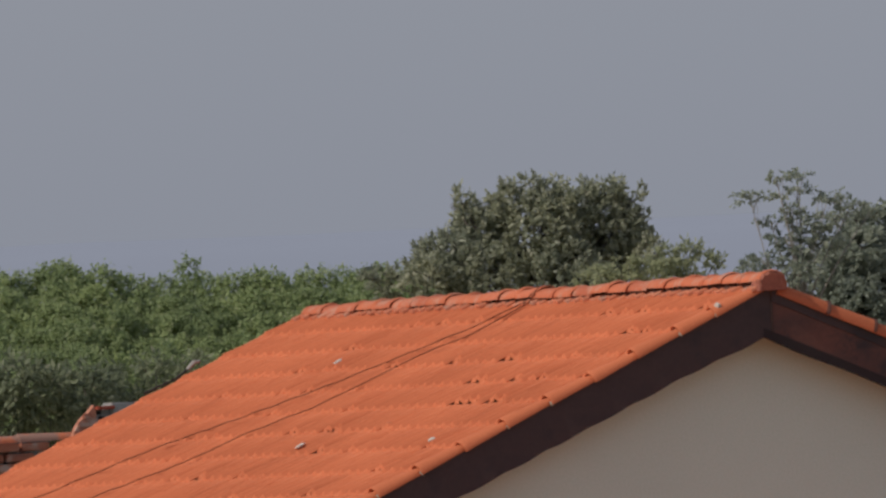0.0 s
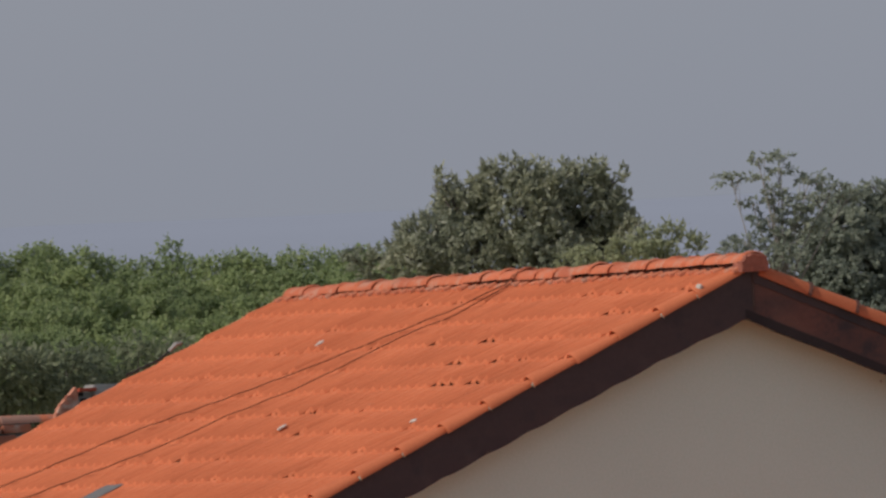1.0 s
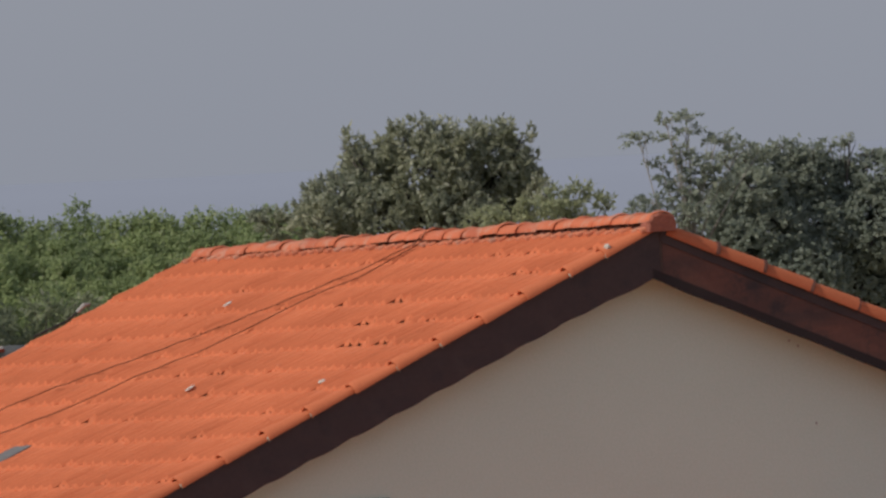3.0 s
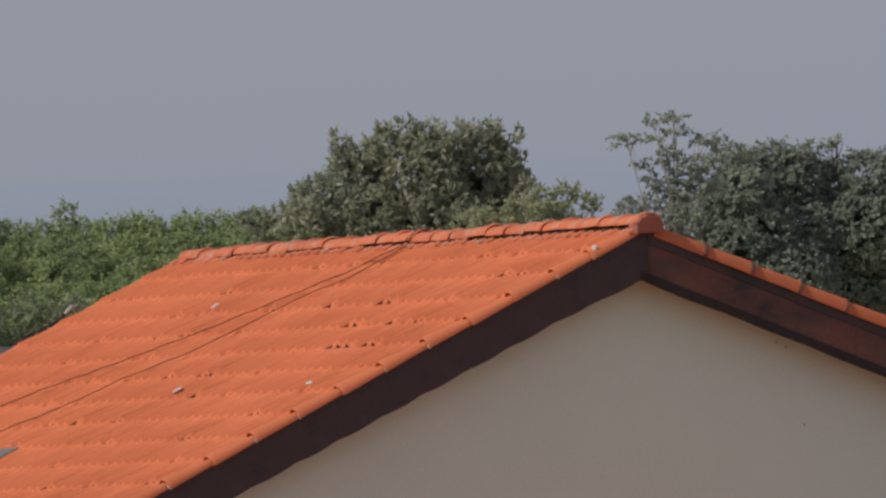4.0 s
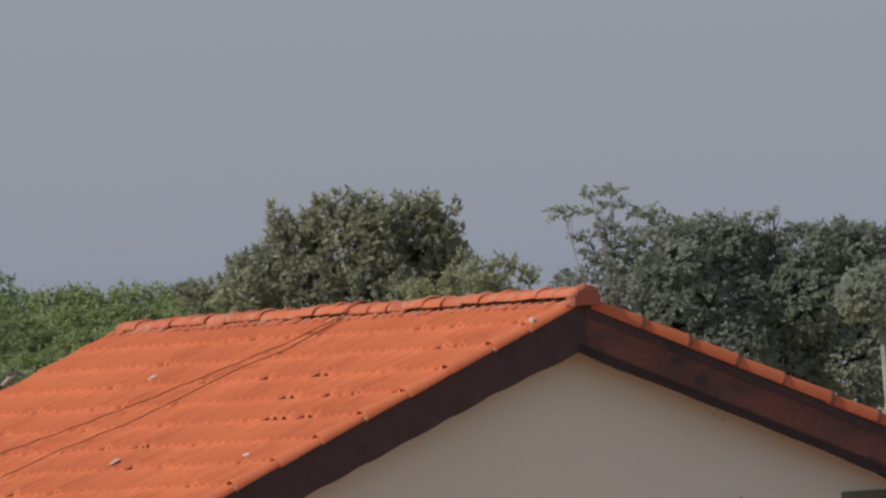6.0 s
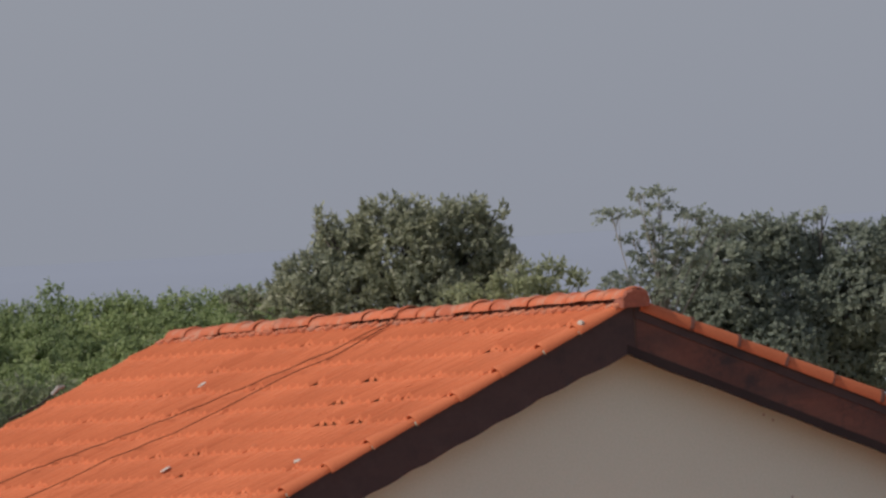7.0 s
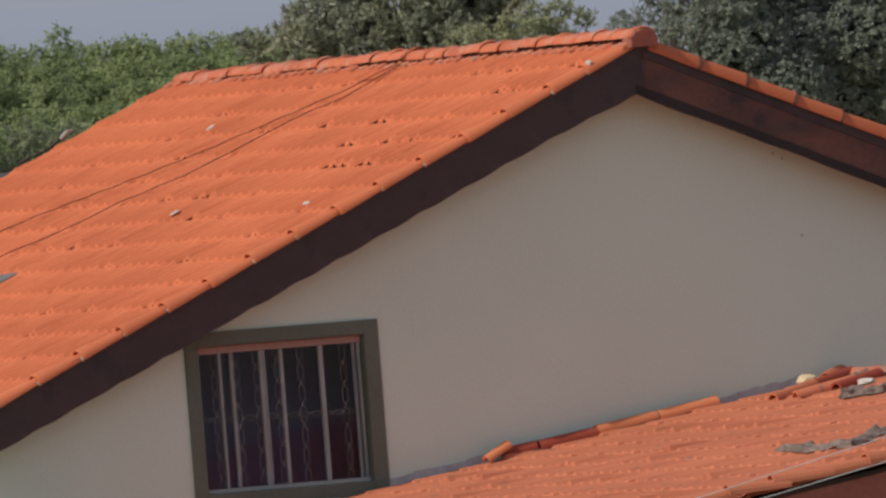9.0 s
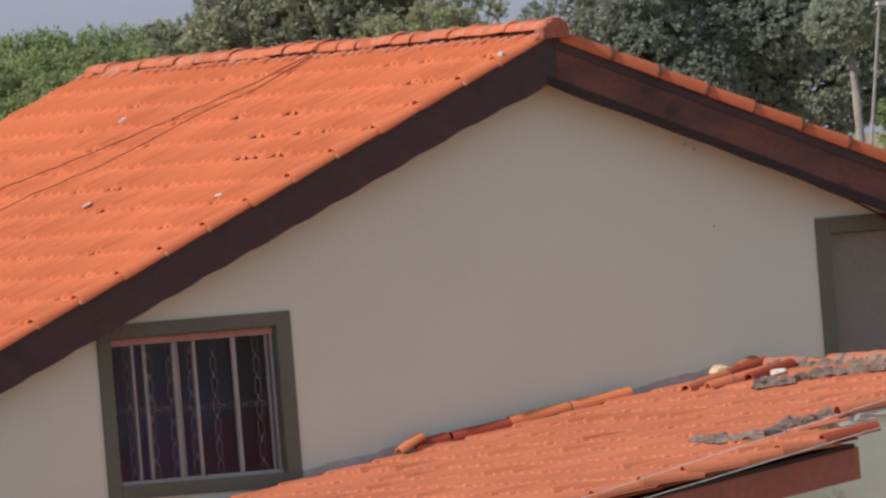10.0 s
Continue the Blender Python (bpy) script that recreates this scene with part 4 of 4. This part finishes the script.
# Bed coloured dark for the shaded gap under the ridge tiles
tagged(lumps("ridge_mortar", [(-0.03, 0.06, TOP + 0.0), (-0.03, 8.15, TOP - 0.02)], 0.085, 0.05, M_GAP_SHADE, 9, "mortar bedding under the ridge tiles, darkened with the gap's shade", "mortar", 0.09))

# low roof tiles
me_old = tile_mesh("tile_old", True, M_TILE_OLD, 0.2)
me_old_open = tile_mesh("tile_old_open", True, M_TILE_OLD, 1.4)
spots = []
u, w = Vector((-CL, 0, -SL)), Vector((-SL, 0, CL))
v = w.cross(u)
for k in range(1, 17):
    for j in range(53):
        s = 0.06 + k * GAUGE - TILE_L
        o = Vector((RX, FRONT_Y + 0.01 + j * TILE_W, RZ)) + u * s + w * 0.004
        low_end = o.x - TILE_L
        if o.y < JOG_Y - 0.1 and o.x > JOG_X + 0.05 + 0.7 * (o.y - FRONT_Y) / (JOG_Y - FRONT_Y):
            continue
        m = jitter(basis(o, u, v, w), 0.006, 0.002)
        if rng.random() < 0.10 and low_end > -3.2:  # a tile with a gaping nose
            piece("tile", me_old_open, m @ pose(rng.uniform(-0.01, 0.02), 0, 0), low_roof)
            continue
        spots.append((m, low_end > -3.2 and 3 < j < 27))
lay_tiles(low_roof, spots, me_old, True, M_TILES_OLD, flare=0.2)
M_CAP_OLD = clay("old_ridge", (0.50, 0.16, 0.085), (0.40, 0.12, 0.07), False, (0.23, 0.185, 0.16), 0.43)
cap2 = barrel_mesh("ridge_tile_old", 0.42, 0.088, 0.074, M_CAP_OLD)
for i in range(17):
    m = along((RX, JOG_Y + 0.42 + 0.35 * i, RZ - 0.025), (0, -1, 0.02))
    piece("ridge_tile", cap2, jitter(m, 0.07, 0.014), low_roof)
lumps("ridge_mortar", [(RX - 0.02, JOG_Y + 0.1, RZ - 0.01), (RX - 0.02, -2.5, RZ - 0.01), (RX - 0.02, 0.1, RZ - 0.01)], 0.21, 0.070, M_MORTAR, 36, "grey mortar bedding under the old ridge tiles", "mortar", 0.05)


def low_pt(x, y, up=0.05):
    return (x, y, low_z(x) + up)


# capping tiles along the gable wall
for x, mat, dark in ((-1.20, M_CLAY_DARK, 0), (-0.945, M_CLAY_DARK, 0), (-0.50, M_CLAY_PALE, 0), (-0.03, M_CLAY_PALE, 0)):
    me = barrel_mesh("capping_tile", 0.24 if x < -1 else 0.46, 0.062, 0.056, mat)
    m = along(low_pt(x, WALL_Y - 0.085, 0.022), (CL, 0, SL))
    ob = new("capping_tile", me)
    ob.matrix_world = jitter(m, 0.02, 0.004)
    tagged(ob, "dark red barrel tile along the wall" if mat == M_CLAY_DARK else "pale orange barrel tile along the wall", "roof tile", "capping tiles along the wall")
me = barrel_mesh("capping_tile", 0.22, 0.045, 0.05, M_CLAY_PALE)
ob = new("capping_tile", me)
ob.matrix_world = along(low_pt(-1.37, WALL_Y - 0.16, 0.025), (0.16, 0.04, 0.075))
tagged(ob, "short broken barrel tile tipped against the wall", "roof tile", "capping tiles along the wall")

# heavy barrel tiles along the front rake, some slipped
rake = barrel_mesh("rake_tile", 0.44, 0.078, 0.056, M_TILE_OLD)
rake_dark = barrel_mesh("rake_tile", 0.40, 0.066, 0.066, M_CLAY_DARK, 10)
for i in range(10):
    x = JOG_X - 0.02 - 0.335 * (i + 1)
    way = Vector((CL, rng.uniform(-0.10, 0.10), SL - 0.05))
    m = along(low_pt(x, FRONT_Y + 0.02 + rng.uniform(-0.02, 0.03), 0.030 + rng.uniform(-0.012, 0.016)), way)
    piece("rake_tile", rake_dark if i == 0 else rake, jitter(m, 0.05, 0.008), low_roof)
for i in range(6):
    x = JOG_X + 0.70 + 0.40 * i
    m = along(low_pt(x, JOG_Y + 0.03, 0.014), (CL, 0, SL))
    piece("rake_tile", rake, jitter(m, 0.02, 0.006), low_roof)
lumps("verge_mortar", [(x, JOG_Y - 0.01, low_z(x) - 0.035) for x in (-0.85, -0.5, -0.1, 0.4, 0.9, 1.25)], 0.07, 0.06, M_MORTAR_PALE, 35, "pale mortar bedding under the verge tiles", "mortar", 0.06)
for i, x in enumerate((-1.85, -2.10, -2.42, -2.75)):
    chip("mortar_lump", low_pt(x, FRONT_Y - 0.02, 0.02), (0.13, 0.05, 0.045), M_CLAY_DARK if i % 2 else M_MORTAR, 0.3 * i, "crumbled mortar lump between the verge tiles", "mortar", 40 + i)

# loose barrel tiles stacked near the ridge
STACK_AT = (((0.51, -0.95), (0.85, -0.93), 0.02, 'loose2'), ((0.77, -1.06), (1.18, -0.87), 0.02, 'loose'), ((0.47, -0.66), (0.90, -0.44), 0.02, 'loose2'), ((0.91, -0.38), (1.35, -0.13), 0.02, 'loose'), ((1.19, 0.02), (1.70, 0.59), 0.02, 'loose2'), ((1.29, 0.58), (1.57, 0.63), 0.02, 'loose2'))
loose = barrel_mesh("loose_tile", 0.46, 0.050, 0.060, M_CLAY_DARK)
loose2 = barrel_mesh("loose_tile", 0.46, 0.050, 0.060, M_TILE_OLD)
for (x, y), (x1, y1), up, kind in STACK_AT:
    me = loose if kind == "loose" else loose2
    dx, dy = x1 - x, y1 - y
    ob = new("loose_tile", me)
    ob.matrix_world = along(low_pt(x, y, up), (dx, dy, dx * 0.1484))
    tagged(ob, "loose barrel tile stacked on the old roof", "roof tile", "loose tiles near the ridge")
lumps("mortar_bed", [low_pt(0.44, -1.92, 0.03), low_pt(0.58, -2.16, 0.03), low_pt(0.74, -2.29, 0.03), low_pt(0.82, -2.67, 0.03), low_pt(0.90, -3.03, 0.03), low_pt(1.03, -3.42, 0.03)], 0.22, 0.058, M_MORTAR, 31, "rough grey mortar bed beside the ridge", "mortar", 0.03)
lumps("mortar_bed", [low_pt(-1.43, -4.99, 0.03), low_pt(-1.51, -5.70, 0.03), low_pt(-1.41, -6.03, 0.03), low_pt(-1.09, -5.79, 0.03), low_pt(-0.88, -5.70, 0.03), low_pt(-0.71, -5.66, 0.03)], 0.18, 0.052, M_MORTAR, 32, "rough grey mortar strip across the old tiles", "mortar", 0.03)
chip("stone", low_pt(1.02, -0.08, 0.04), (0.2, 0.18, 0.11), M_STONE, 0.4, "yellowish stone lying against the wall", "stone", 3)
chip("plaster_chip", low_pt(0.60, -1.95, 0.09), (0.12, 0.16, 0.05), M_WHITE, 0.4, "white plaster chip lying on the mortar", "debris", 5)
chip("plaster_chip", low_pt(0.80, -3.75, 0.10), (0.10, 0.14, 0.05), M_WHITE, 0.9, "white plaster chip lying on the mortar", "debris", 6)

# two flat grey glass tiles let into the upper roof
glass_tile = tile_mesh("glass_tile", True, M_GREYTILE, 0.4)
for k in GLASS_ROWS:
    s = 0.050 + k * GAUGE - TILE_L
    u, w = Vector((-CP, 0, -SP)), Vector((-SP, 0, CP))
    m = basis(Vector((0, 0.022 + 28 * TILE_W, TOP)) + u * s + w * 0.012, u, w.cross(u), w)
    ob = piece("glass_tile", glass_tile, m @ Matrix.Diagonal((1, 1.95, 0.5, 1)), roof)
    ob["label"] = "flat grey glass roof tile"

# bricks and coping of the outbuilding
brick = bpy.data.meshes.new("brick")
bb = box_bm(-0.11, 0.11, -0.05, 0.05, -0.03, 0.03, 0.006)
bb.to_mesh(brick)
bb.free()
brick.materials.append(M_BRICK)
wall_ob = [o for o in outbuilding.children if o.name.startswith("wall")][0]
for r in range(7):
    for c in range(7):
        piece("brick", brick, Matrix.Translation((OX1 - 0.38 - c * 0.235 - (r % 2) * 0.117 + rng.uniform(-0.01, 0.01), 12.04 + rng.uniform(-0.012, 0.012), OZ - 0.035 - r * 0.074)), wall_ob)
coping = barrel_mesh("coping_tile", 0.48, 0.05, 0.06, M_CAP_OLD)
for i in range(10):
    piece("coping_tile", coping, jitter(along((OX1 - 0.44 * i, 12.1, OZ), (-1, 0, 0)), 0.015, 0.004), outbuilding)
